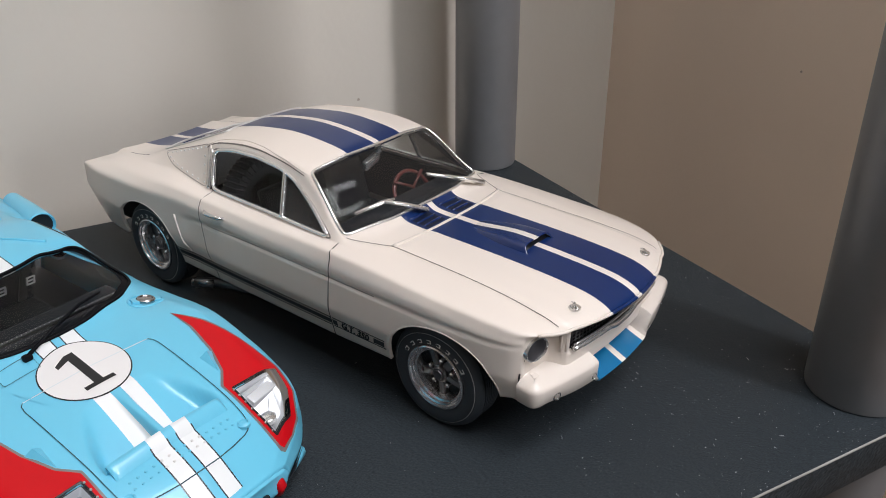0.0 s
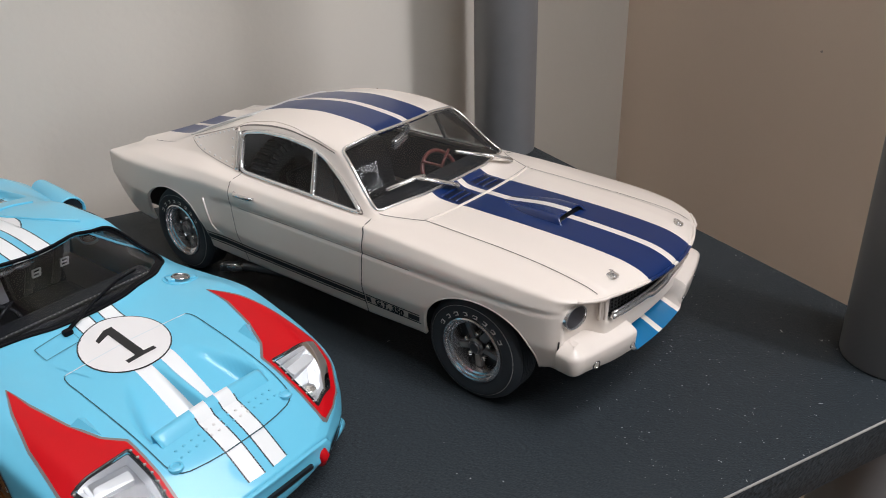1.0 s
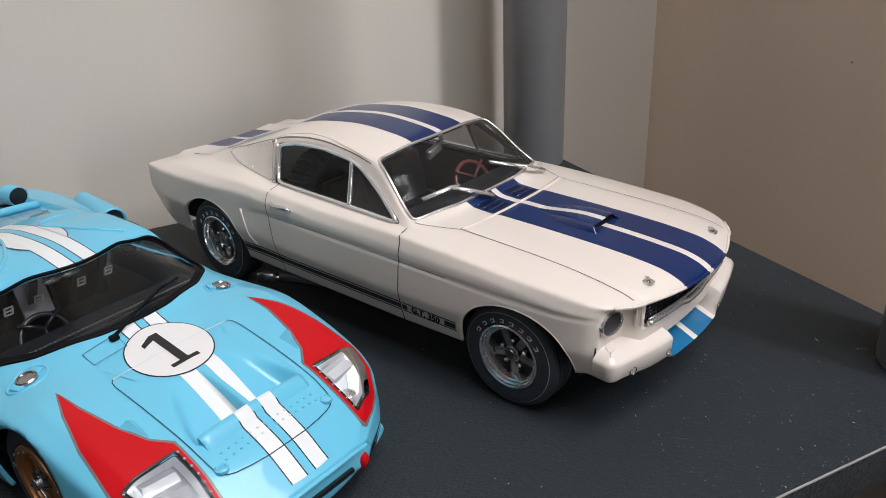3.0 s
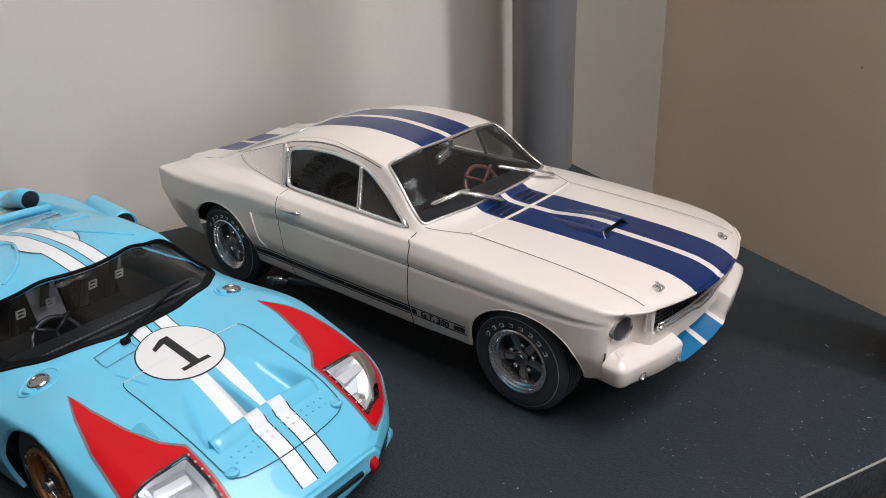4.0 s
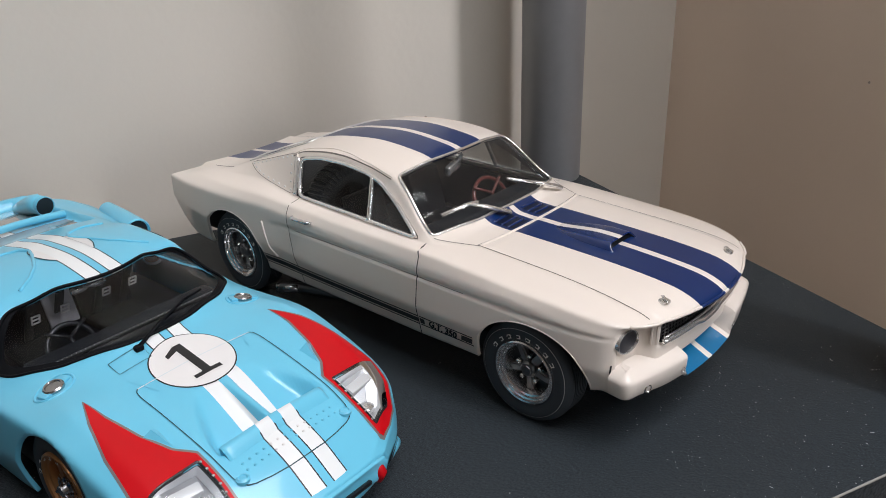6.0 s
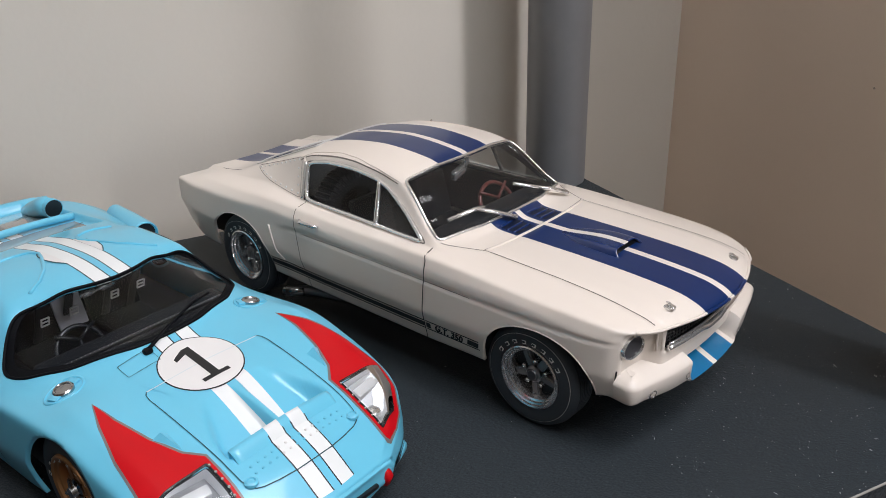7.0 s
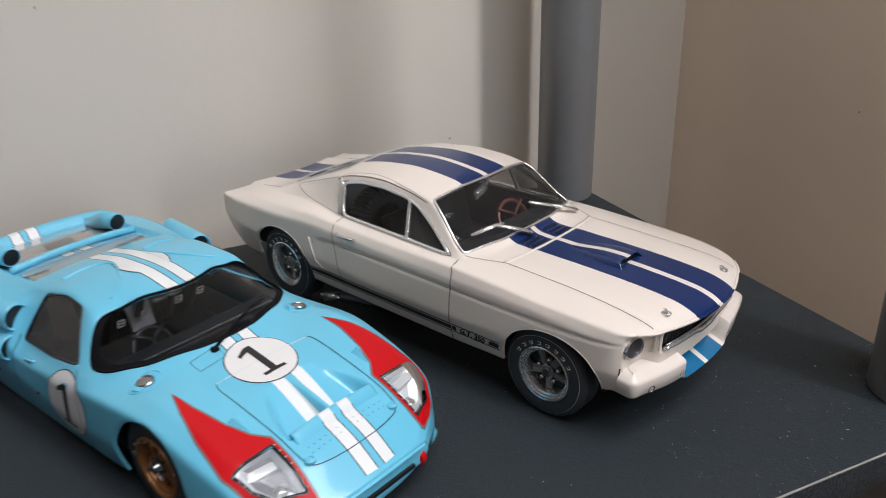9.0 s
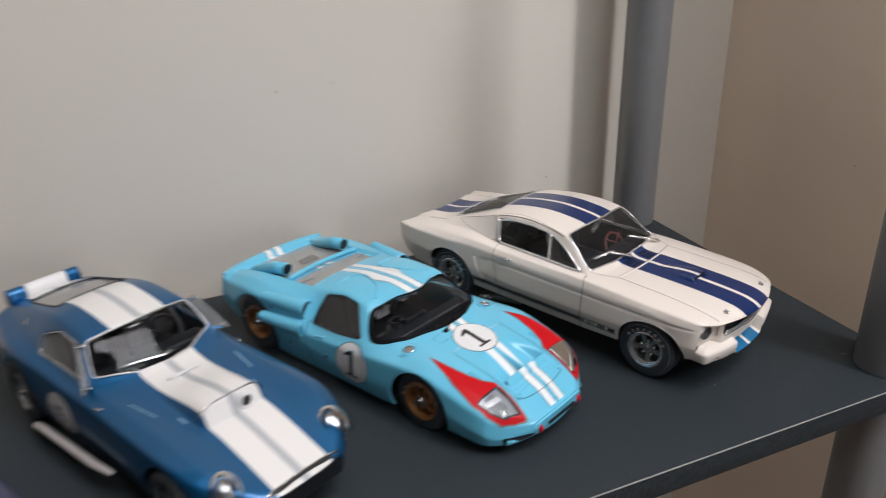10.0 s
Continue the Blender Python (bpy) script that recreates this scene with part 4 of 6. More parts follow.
    for i in range(n):
        u = i / (n - 1)
        x = -22.5 + 32.0 * u
        w = 8.6 * (1 - (1 - u) ** 3.2) * (1 - 0.05 * u) + 0.05
        hgt = 2.6 * step(0, 0.75, u)
        for j in range(k):
            a = -1 + 2 * j / (k - 1)
            y = w * a
            base = 53.3 - 0.004 * y * y - 0.02 * x
            up = (1 - abs(a) ** 9) ** 0.7
            V.append((x - 2.6 * up * step(0.86, 1, u), y, base - 0.5 + (hgt + 0.5) * up))
    for i in range(n - 1):
        for j in range(k - 1):
            F.append((i * k + j, (i + 1) * k + j, (i + 1) * k + j + 1, i * k + j + 1))
    m0 = len(V)
    for j in range(k):                                    # rolled lip and the dark mouth
        p = V[(n - 1) * k + j]
        V.append((p[0] - 0.1, p[1] * 0.93, 52.4 + (p[2] - 52.4) * 0.86))
    for j in range(k):
        p = V[(n - 1) * k + j]
        V.append((p[0] - 1.6, p[1] * 0.92, 52.4 + (p[2] - 52.4) * 0.84))
    fm = [0] * len(F)
    for j in range(k - 1):
        F.append(((n - 1) * k + j, m0 + j, m0 + j + 1, (n - 1) * k + j + 1))
        F.append((m0 + j, m0 + k + j, m0 + k + j + 1, m0 + j + 1))
        fm += [0, 1]
    F.append(tuple(m0 + k + j for j in range(k)))
    fm.append(1)
    part("bonnet_scoop", V, F, None, car, "raised blue bonnet scoop with a white centre line", mats=[M_SCOOP, M_BLACK], fm=fm)
    # nose: face panel set back under the bonnet edge, its middle sunk for the grille
    ny, nz = 100, 30
    V, F, fm = [], [], []
    for i in range(ny):
        y = -40.4 + 80.8 * i / (ny - 1)
        for j in range(nz):
            z = 27.0 + 20.0 * j / (nz - 1)
            sunk = step(27.4, 25.6, abs(y)) * step(34.6, 36.2, z)
            mid = min(44.4 - 0.0088 * y * y, 41.2 - 0.0043 * y * y) - 1.2 * max(0.0, 1 - (y / 31) ** 2)
            side = step(27.8, 31.5, abs(y))
            V.append((mid * (1 - side) + (31.2 - 0.17 * (abs(y) - 36.6)) * side - 4.0 * sunk - 0.04 * (47 - z), y, z))
    for i in range(ny - 1):
        y = -40.4 + 80.8 * (i + 0.5) / (ny - 1)
        for j in range(nz - 1):
            z = 27.0 + 20.0 * (j + 0.5) / (nz - 1)
            F.append((i * nz + j, i * nz + j + 1, (i + 1) * nz + j + 1, (i + 1) * nz + j))
            fm.append(1 if abs(y) < 26.2 and z > 35.4 else 0)
    part("nose_panel", V, F, None, car, "white nose panel round a sunk black grille", mats=[M_PLAIN, M_BLACK], fm=fm)
    for s in (-1, 1):
        at = (30.9, 36.4 * s, 39.8)
        p = lathe("headlamp_ring", [(4.8, -4), (4.75, 0.7), (4.6, 1.15), (4.3, 1.15), (4.1, 0.6)], M_BRIGHT, car, "chrome headlamp ring", n=44, axis="X", m=pose(at[0] * MM, at[1] * MM, at[2] * MM, 0, 0, 10 * s))
        lathe("headlamp_lens", [(4.2, 0.5), (3.4, 0.7), (1.8, 0.82), (0, 0.86)], M_LENS, p, "dark headlamp lens", n=44, axis="X")
        for q in range(2):
            tube("gill", [(36.4 - 1.2 * q, (28.0 + 1.2 * q) * s, 36.2), (36.6 - 1.2 * q, (28.0 + 1.2 * q) * s, 44.5)], 0.45, M_PLAIN, p, n=6).parent = car
    # grille mesh and bar
    g = box("grille", (1.0, 50, 9.6), (33.2, 0, 40.8), M_BLACK, car, "black mesh grille", bevel=0.3)
    for q in range(30):
        y = -25 + q * 50 / 29
        x = 37.6 - 0.0035 * y * y
        tube("grille_wire", [(x, y, 36.2), (x, y, 46.0)], 0.2, M_DARKMETAL, g, n=4)
    for q in range(6):
        tube("grille_wire", [(37.7 - 0.0035 * y * y, y, 37.2 + q * 1.6) for y in np.linspace(-25, 25, 9)], 0.2, M_DARKMETAL, g, n=4)
    tube("grille_bar", [(40.2 - 0.0036 * y * y, y, 36.6 - 1.6 * step(9, 3, abs(y))) for y in np.linspace(-26, 26, 36)], 1.15, M_BRIGHT, car, "chrome bar below the grille", n=8)
    tube("grille_bar", [(40.4 - 0.0036 * y * y, y, 38.6) for y in np.linspace(-26, 26, 20)], 0.5, M_BRIGHT, car, "chrome bar below the grille", n=8)
    # front apron
    sec = [(-12, 31.6), (-8, 31.2), (-4.5, 30.2), (-1.4, 28.9), (-0.3, 28.0), (-0.1, 27.0), (-0.9, 21.0), (-1.8, 20.0), (-13, 18.6)]
    low = [(-15, 28.6), (-14.2, 27.6), (-13.2, 25.8), (-9.6, 24.0), (-6.6, 22.6), (-3.6, 21.2), (-0.6, 19.8), (-1.2, 19.0), (-15, 18.2)]
    half = [(43.8 - 0.0039 * y * y, y) for y in np.linspace(0, 40, 60)]
    p0, p1, p2, p3 = np.array(half[-1]), np.array((36.9, 43.9)), np.array((33.6, 44.0)), np.array((29.4, 43.5))
    half += [tuple(p0 * (1 - t) ** 2 + 2 * p1 * t * (1 - t) + p2 * t * t) for t in np.linspace(0, 1, 20)[1:]]
    half += [tuple(p2 + (p3 - p2) * t) for t in np.linspace(0, 1, 8)[1:]]
    plan = np.array([(x, -y) for x, y in half[:0:-1]] + half)
    tan = np.gradient(plan, axis=0)
    tan /= np.linalg.norm(tan, axis=1)[:, None]
    ny = len(plan)
    V, F, fm = [], [], []
    for (x, y), (tx_, ty_) in zip(plan, tan):
        ay = abs(y)
        end = step(36.5, 41.0, ay)
        mid = step(17.4, 15.6, ay)
        for (a, b), (a2, b2) in zip(sec, low):
            q, r_ = a * (1 - 0.5 * end) * (1 - mid) + a2 * mid, b * (1 - mid) + b2 * mid
            V.append((x + q * ty_, y - q * tx_, r_ + end * (26.2 - r_) * 0.12 + 1.0 * step(24, 38, ay) * (r_ < 24)))
    ns = len(sec)
    for i in range(ny - 1):
        y = (plan[i][1] + plan[i + 1][1]) / 2
        for j in range(ns - 1):
            F.append((i * ns + j, i * ns + j + 1, (i + 1) * ns + j + 1, (i + 1) * ns + j))
            fm.append(1 if 1.4 < abs(y + 1.5) < 14.6 else 0)
    F += [tuple(range(ns))[::-1], tuple((ny - 1) * ns + j for j in range(ns))]
    fm += [0, 0]
    ap = part("front_apron", V, F, None, car, "white lower apron with two bright blue stripes", mats=[M_PLAIN, M_APRON_BLUE], fm=fm)
    ap.data.set_sharp_from_angle(angle=radians(55))
    for s in (-1, 1):
        for y, r_ in ((34.5, 1.6), (18.5, 1.3)):
            x = 43.8 - 0.0039 * y * y
            lathe("apron_lamp", [(r_, -2), (r_, 0.2), (r_ * 0.8, 0.45), (r_ * 0.65, 0.1), (0, 0.2)], M_CHROME, car, "small chrome lamp", n=20, axis="X", m=pose((x - 1.0) * MM, y * s * MM, 22.8 * MM, 0, 6, 0.0078 * y * s * 57.3))
        box("apron_stay", (7.6, 7.6, 9.4), (29.6, 37.0 * s, 25.0), M_PLAIN, car, "white corner behind the apron", bevel=0.3)
        sh.line("apron_gap", [(29.3, 31.5), (29.0, 27), (29.3, 21)], 0.4, "y", M_LINE, car, side=s, n=14)
    # tail
    box("tail_panel", (3, 80, 24), (-190, 0, 33), M_PLAIN, car, bevel=1)
    box("rear_bumper", (4, 78, 5), (-196.5, 0, 27), M_CHROME, car, bevel=1.5)
    # Added black blocks fill the hollow body so the wheel arches look dark.
    box("tail_lining", (26, 80, 22), (-178, 0, 32), M_BLACK, car, bevel=2)
    box("chassis", (200, 62, 8), (-82, 0, 14), M_BLACK, car, "black underbody", bevel=2)
    box("floor_pan", (120, 74, 10), (-92, 0, 20), M_BLACK, car, bevel=2)
    box("engine_block", (64, 50, 20), (-2, 0, 30), M_BLACK, car, bevel=2)
    box("boot_floor", (50, 56, 20), (-172, 0, 28), M_BLACK, car, bevel=2)
    for s in (-1, 1):
        tube("side_exhaust", [(-100, 34 * s, 10), (-118, 39 * s, 9.5), (-126, 44.5 * s, 9)], 2.1, M_DARKMETAL, car, "dark side exhaust pipe", n=12)
        tube("exhaust_tip", [(-119, 40.3 * s, 9.4), (-127, 45.2 * s, 9)], 1.9, M_STEEL, car, n=14)
    # cabin
    box("dashboard", (10, 68, 9), (-54, 0, 47.5), M_BLACKPLASTIC, car, bevel=2.5, seg=3)
    box("parcel_shelf", (40, 56, 6), (-146, 0, 46), M_BLACKPLASTIC, car, bevel=1.5)
    box("rear_bulkhead", (3, 66, 26), (-129, 0, 36), M_BLACKPLASTIC, car, bevel=1)
    for s in (-1, 1):
        bucket_seat(car, -88, 17 * s, 26)
        box("door_card", (66, 2, 24), (-82, 40 * s, 37.5), M_BLACKPLASTIC, car, bevel=0.6)
    sp = lathe("spare_tyre", [(9, -5), (13, -5.5), (16, -4), (17, 0), (16, 4), (13, 5.5), (9, 5)], M_TYRE, car, "spare tyre behind the seats", n=48, axis="X", at=(-117, -14, 44))
    for q in range(44):
        c_, s_ = math.cos(q * math.pi / 22), math.sin(q * math.pi / 22)
        tube("tread_bar", [(-117 + dx, -14 + r_ * c_, 44 + r_ * s_) for dx, r_ in ((-4.4, 15.8), (-1.5, 17.2), (1.5, 17.2), (4.4, 15.8), (5.6, 13.2))], 0.55, M_TREAD, sp, n=4)
    steering_wheel(car, -61, 16, 48.0, 9.5, M_WOODRIM, 62)
    mir = box("rear_mirror", (2.6, 9.5, 4.0), (-66.4, -1.0, 65.6), M_BRIGHT, car, "chrome rear-view mirror", bevel=1.1, seg=3, rot=(8, 10, 12))
    tube("mirror_stem", [(-66.6, 1.2, 66.8), (-65.2, 2.6, 69.0), (-65.6, 2.2, 71.0), (-67.5, 0.6, 72.8)], [1.1, 1.0, 1.0, 1.3], M_BRIGHT, mir, n=8)
    for piv, elbow, tip in (((-36.5, -4.5), (-45.5, -17.5), (-48.5, -29)), ((-37.5, 30), (-43.5, 18), (-47, 7.5))):   # wipers
        p, e, t = [sh.onto([q], "z")[0][0] + Vector((0.5, 0, k)) for q, k in ((piv, 1.4), (elbow, 2.2), (tip, 1.6))]
        wpr = tube("wiper", [tuple(p), tuple(p * 0.4 + e * 0.6 + Vector((0.2, 0, 0.5))), tuple(e)], [1.5, 1.25, 1.0], M_BRIGHT, car, "chrome windscreen wiper", n=8, flat=0.6)
        tube("wiper_blade", [tuple(e * 1.35 - t * 0.35 + Vector((0, 0, -0.4))), tuple(e), tuple(t)], [0.8, 1.1, 1.0], M_BRIGHT, wpr, n=6, flat=0.7)
    for x in (-0.6, -152.4):
        for s in (-1, 1):
            wheel(car, x, 38.3 * s, 18.2, 12.5, 11.0, "mag")
    settle(car, ((0, 0), (32, 31.8), (42.3, 40.2), (48, 45.8), (53.5, 50.6), (70, 67.2), (76, 73.2)), 0.3)
    return car


# ---- powder blue endurance racer ----
def blue_racer(m):
    car = thing("model_car", "powder blue diecast endurance racer with white stripes and number one", "model car", m, "model cars on the shelf")
    rails = [
        ([(63, 20), (56, 34), (44, 40.5), (20, 43.5), (0, 44), (-60, 45.5), (-134, 47), (-178, 42)],
         [(63, 13), (56, 9), (44, 8.5), (20, 10), (0, 11), (-30, 8), (-100, 8), (-134, 11), (-178, 20)]),
        ([(63, 22), (56, 36), (44, 43), (20, 46.4), (0, 47.2), (-40, 47.4), (-85, 48.5), (-100, 49), (-134, 50), (-178, 44)],
         [(63, 17), (56, 14), (44, 17), (20, 22), (0, 25), (-40, 20), (-100, 25), (-134, 28), (-178, 29)]),
        ([(63, 20), (56, 34), (44, 41.5), (20, 44.6), (0, 45.2), (-20, 45.6), (-42, 46.4), (-85, 47.2), (-97, 46.6), (-134, 47), (-178, 42)],
         [(63, 20), (56, 21.5), (44, 27), (20, 34.5), (0, 38.5), (-20, 37), (-42, 34), (-85, 31), (-97, 38), (-134, 42.5), (-178, 37)]),
        ([(63, 15), (56, 28), (44, 34), (20, 37.5), (0, 38), (-20, 38), (-42, 43), (-60, 43.6), (-85, 43.2), (-97, 41), (-134, 39), (-178, 36)],
         [(63, 21), (56, 25.3), (44, 31), (20, 39), (0, 42), (-20, 39.5), (-42, 38.3), (-60, 36.2), (-85, 34.6), (-97, 45), (-134, 47.5), (-178, 40)]),
        ([(63, 9), (50, 16), (30, 21), (0, 24), (-16, 27), (-34, 36.5), (-53, 30.8), (-70, 29), (-86, 30), (-100, 30), (-134, 28), (-178, 27)],
         [(63, 21.6), (50, 29.6), (30, 36.4), (0, 41.4), (-16, 42.2), (-34, 42.5), (-40, 44.5), (-53, 55), (-70, 56.4), (-86, 53.4), (-100, 51.6), (-134, 48.4), (-178, 40.4)]),
        ([(63, 4), (0, 11), (-30, 16), (-53, 16), (-178, 14)],
         [(63, 21.9), (50, 30.2), (30, 36.8), (0, 42.3), (-11, 44), (-17, 46.4), (-42, 56.8), (-60, 58.4), (-78, 57.2), (-100, 53), (-134, 48.8), (-178, 40.6)]),
        ([(63, 0), (-178, 0)],
         [(63, 22), (50, 30.4), (30, 37), (0, 42.7), (-8, 44), (-13, 46), (-39, 57), (-58, 59), (-78, 57.6), (-100, 53.2), (-134, 49), (-178, 40.6)]),
    ]

    def shape(V):
        V = V.copy()
        x, y, z = V.T
        ay = np.abs(y)
        top = (z > 18) & (x > 0)
        # radiator outlet: two hollows that deepen and widen forwards to a steep lip
        wide = 9.5 + 7.5 * step(11, 36, x)
        lane = step(0.7, 2.2, ay) * step(wide + 1.9, wide - 1.5, ay)
        V[:, 2] -= top * lane * 7.4 * np.clip((x - 15.5) / 21, 0, 1) ** 1.2 * step(38.6, 36.8, x)
        # tray between the rear wings
        tray = (z > 30) * step(29.5, 28.0, ay) * step(-99, -101, x) * step(-174, -172, x)
        V[:, 2] -= tray * 2.6
        # rolled edge along the tail
        V[:, 2] += (z > 34) * 2.2 * step(-170, -177, x)
        return V

    def warp(V):
        V = V.copy()
        x, y, z = V.T
        V[:, 0] -= step(35, 63, x) * (0.004 * y * y + 2.6)
        V[:, 0] += step(-150, -178, x) * 0.002 * y * y
        return V

    sh = Shell(-178, 63, rails, [12, 14, 12, 18, 15, 15], cell=0.8, soft_v=5, soft_x=3, warp=warp, shape=shape)
    screen = smooth_loop([(-12.5, 0), (-14.5, 13), (-22, 28), (-31, 37.6), (-39.5, 40.4), (-45, 36.0), (-48.8, 29.4), (-44.4, 18), (-41, 8), (-39.5, 0),
                          (-41, -8), (-44.4, -18), (-48.8, -29.4), (-45, -36.0), (-39.5, -40.4), (-31, -37.6), (-22, -28), (-14.5, -13)], 240, 14)
    side_win = smooth_loop([(-46.5, 40.2), (-57.5, 54.6), (-70, 55.0), (-83.5, 52.2), (-86, 44), (-86.5, 36.4), (-64, 37.6)], 140, 2)
    arch_f, arch_r = circle(0.3, 17.6, 20.2), circle(-135, 18.5, 21.8)
    sh.cut(screen, "z", keep=lambda V: V[:, 2] > 37)
    sh.cut(side_win, "y", keep=lambda V: V[:, 2] > 34)
    sh.cut(arch_f, "y", keep=lambda V: (np.abs(V[:, 1]) > 25) & (V[:, 2] < 40.5))
    sh.cut(arch_r, "y", keep=lambda V: (np.abs(V[:, 1]) > 25) & (V[:, 2] < 43))
    def lamp_lines(s):
        return ([(36.0, 38.8 * s), (42.5, 37.2 * s), (47.8, 32.8 * s)], [(36.0, 24.0 * s), (44, 23.8 * s), (51.6, 24.6 * s)])

    for s in (-1, 1):
        A, B = lamp_lines(s)
        sh.cut(smooth_loop(A + B[::-1], 90, 1), "z", keep=lambda V: V[:, 2] > 16)
    sh.build("body", M_GT, car, lip=1.2, lining=38)
    sh.nose("nose_cap", M_GT, car, "rounded powder blue nose")
    sh.pane("windscreen", screen, "z", M_DARKGLASS, car, "clear wrap-round windscreen with a black border", inset=0.5, border=M_SEAL, at=0.925)
    sh.bead("screen_moulding", screen, 0.5, "z", M_SEAL, car, closed=True, n=6)
    for s in (-1, 1):
        sh.pane("side_window", side_win, "y", M_SMOKE, car, "grey side window with a black border", side=s, inset=0.35, border=M_BLACK, at=0.93)
        sh.bead("window_seal", side_win, 0.35, "y", M_BLACK, car, closed=True, side=s, n=6)
        cw = side_win.mean(0)
        for q in side_win[::5]:
            h, nn = sh.onto([tuple(cw + (q - cw) * 0.95)], "y", s)[0]
            lathe("window_rivet", [(0.32, 0), (0.25, 0.2), (0, 0.25)], M_STEEL, car, n=6, axis="Y", m=Matrix.Translation(h * MM) @ (Matrix.Identity(4) if s > 0 else pose(0, 0, 0, 0, 0, 180)))

    # number roundels
    def roundel(c, r, axis, side, turn, mirror=1):
        sh.disc("roundel_rim", c, r, axis, M_BLACK, car, "black ring round the number", lift=0.12, side=side)
        sh.disc("roundel", c, r * 0.968, axis, M_WHITEDECAL, car, "white number disc", lift=0.2, side=side)
        ca, sa = math.cos(turn), math.sin(turn)

        def loc(u, v):
            u *= mirror
            return (c[0] + r * (u * ca - v * sa), c[1] + r * (u * sa + v * ca))
        for quad in (((-0.11, -0.6), (0.11, -0.6), (0.11, 0.66), (-0.11, 0.66)), ((-0.36, -0.64), (0.36, -0.64), (0.36, -0.52), (-0.36, -0.52)), ((-0.42, 0.34), (-0.1, 0.46), (-0.1, 0.66), (-0.42, 0.47))):
            P = [loc(*q) for q in quad]
            sh.patch("number_one", [P[0], P[3]], [P[1], P[2]], axis, M_BLACK, car, "black painted number one", lift=0.28, n=12, m=4, side=side)
    roundel((3.4, -1.0), 12.6, "z", 1, radians(90))
    roundel((-49, 25.2), 12.6, "y", -1, 0)
    roundel((-49, 25.2), 12.6, "y", 1, 0, -1)

    # shut lines of the front lid
    def lane(name, pts, w=0.3, mt=None, axis="z", side=1, n=60, lift=0.22):
        return sh.line(name, pts, w, axis, mt or M_GTGAP, car, n=n, lift=lift, side=side)
    lane("lid_gap", [(3.5, y) for y in np.linspace(-19.5, 19.5, 30)], 0.35, M_SEAM)
    for s in (-1, 1):
        lane("lid_gap", [(3.5, 19.5 * s), (4.6, 20.4 * s), (7, 20.8 * s), (24, 20.6 * s), (40, 20.3 * s), (44.5, 20.0 * s), (46.6, 19.3 * s), (48, 18.0 * s)], 0.28)
        lane("lid_gap", [(48, 18.0 * s), (48.8, 16 * s), (49.7, 11.5 * s), (50.4, 6 * s), (50.6, 0)], 0.28)
        lane("hinge_mark", [(-1.5, 19 * s), (8.5, 15.4 * s)], 0.8, M_GTPLAIN, n=12)
        lane("panel_mark", [(-11.8, -19.0), (-11.8, -8.2), (-5.6, -8.6), (-5.6, -19.2), (-11.8, -19.0)], 0.22, M_GTGAP, n=60, lift=0.3) if s < 0 else None
        # headlamps with their red flashes
        outer = [(-1.6, 32.6 * s), (8, 36.2 * s), (20, 39.4 * s), (34, 41.2 * s), (42.5, 39.6 * s), (48.2, 35.2 * s), (52.2, 29.6 * s), (54.8, 24.2 * s)]
        inner = [(-1.6, 32.4 * s), (8, 32.2 * s), (20, 29.8 * s), (29, 26.4 * s), (33.6, 22.4 * s), (45, 22.4 * s), (54.4, 23.2 * s)]
        A, B = lamp_lines(s)
        rim = smooth_loop(A + B[::-1], 90, 1)
        hole = rim.mean(0) + (rim - rim.mean(0)) * 1.05
        sh.patch("red_flash_edge", [(-2.8, 32.5 * s)] + [(o[0], o[1] + 0.7 * s) for o in outer[1:-1]] + [(55.6, 23.9 * s)], [(-2.8, 32.3 * s)] + [(i[0] - 0.4, i[1] - 0.7 * s) for i in inner[1:-1]] + [(55.4, 22.4 * s)], "z", M_SILVERLINE, car, "silver line round the red flash", lift=0.12, n=80, m=26, hole=hole)
        sh.patch("red_flash", outer, inner, "z", M_RED, car, "red painted flash", lift=0.2, n=80, m=26, hole=hole)
        # lamp bay sunk into the wing, its rim studded
        c0 = rim.mean(0)
        loops = [(1.09, 0.34), (1.0, 0.4), (0.985, -0.5), (0.96, -1.0), (0.9, -3.6), (0.84, -5.4)]
        aim = sum((nn for _, nn in sh.onto([tuple(c0 + (q - c0) * 0.6) for q in rim], "z")), Vector((0, 0, 0))).normalized()
        V, nr = [], len(rim)
        for f_, dz in loops:
            for q, (h, nn) in zip(rim, sh.onto([tuple(c0 + (q - c0) * f_) for q in rim], "z")):
                deep = np.clip((39 - abs(q[1])) / 11, 0.12, 1)           # shallow towards the flank
                V.append(tuple(h + (aim * deep if dz < 0 else nn) * dz))
        ring = lambda k: [(k * nr + i, k * nr + (i + 1) % nr, (k + 1) * nr + (i + 1) % nr, (k + 1) * nr + i) for i in range(nr)]
        part("lamp_frame", V, ring(0) + ring(1) + ring(2), M_BLACK, car, "black headlamp frame")
        part("lamp_bay", V, ring(3) + ring(4), M_LAMPBOX, car, "bright wall of the headlamp bay")
        part("lamp_reflector", V[5 * nr:], [tuple(range(nr))], M_REFLECT, car, "bright headlamp reflector", smooth=False)
        mid = sh.onto([(41.0, 33.5 * s)], "z")[0][0]
        box("lamp_unit", (3.4, 10.5, 3.2), (mid.x - 2.4, mid.y - 2.2 * s, mid.z - 2.2), M_LAMPBOX, car, "square inner lamp", bevel=0.8, rot=(0, 24, 8 * s))
        lathe("lamp_bulb", [(2.6, -1), (2.5, 0.4), (1.6, 1.0), (0, 1.3)], M_BRIGHT, car, "round inner lamp", n=24, axis="Z", at=(mid.x + 3.0, mid.y - 5.0 * s, mid.z - 6.6))
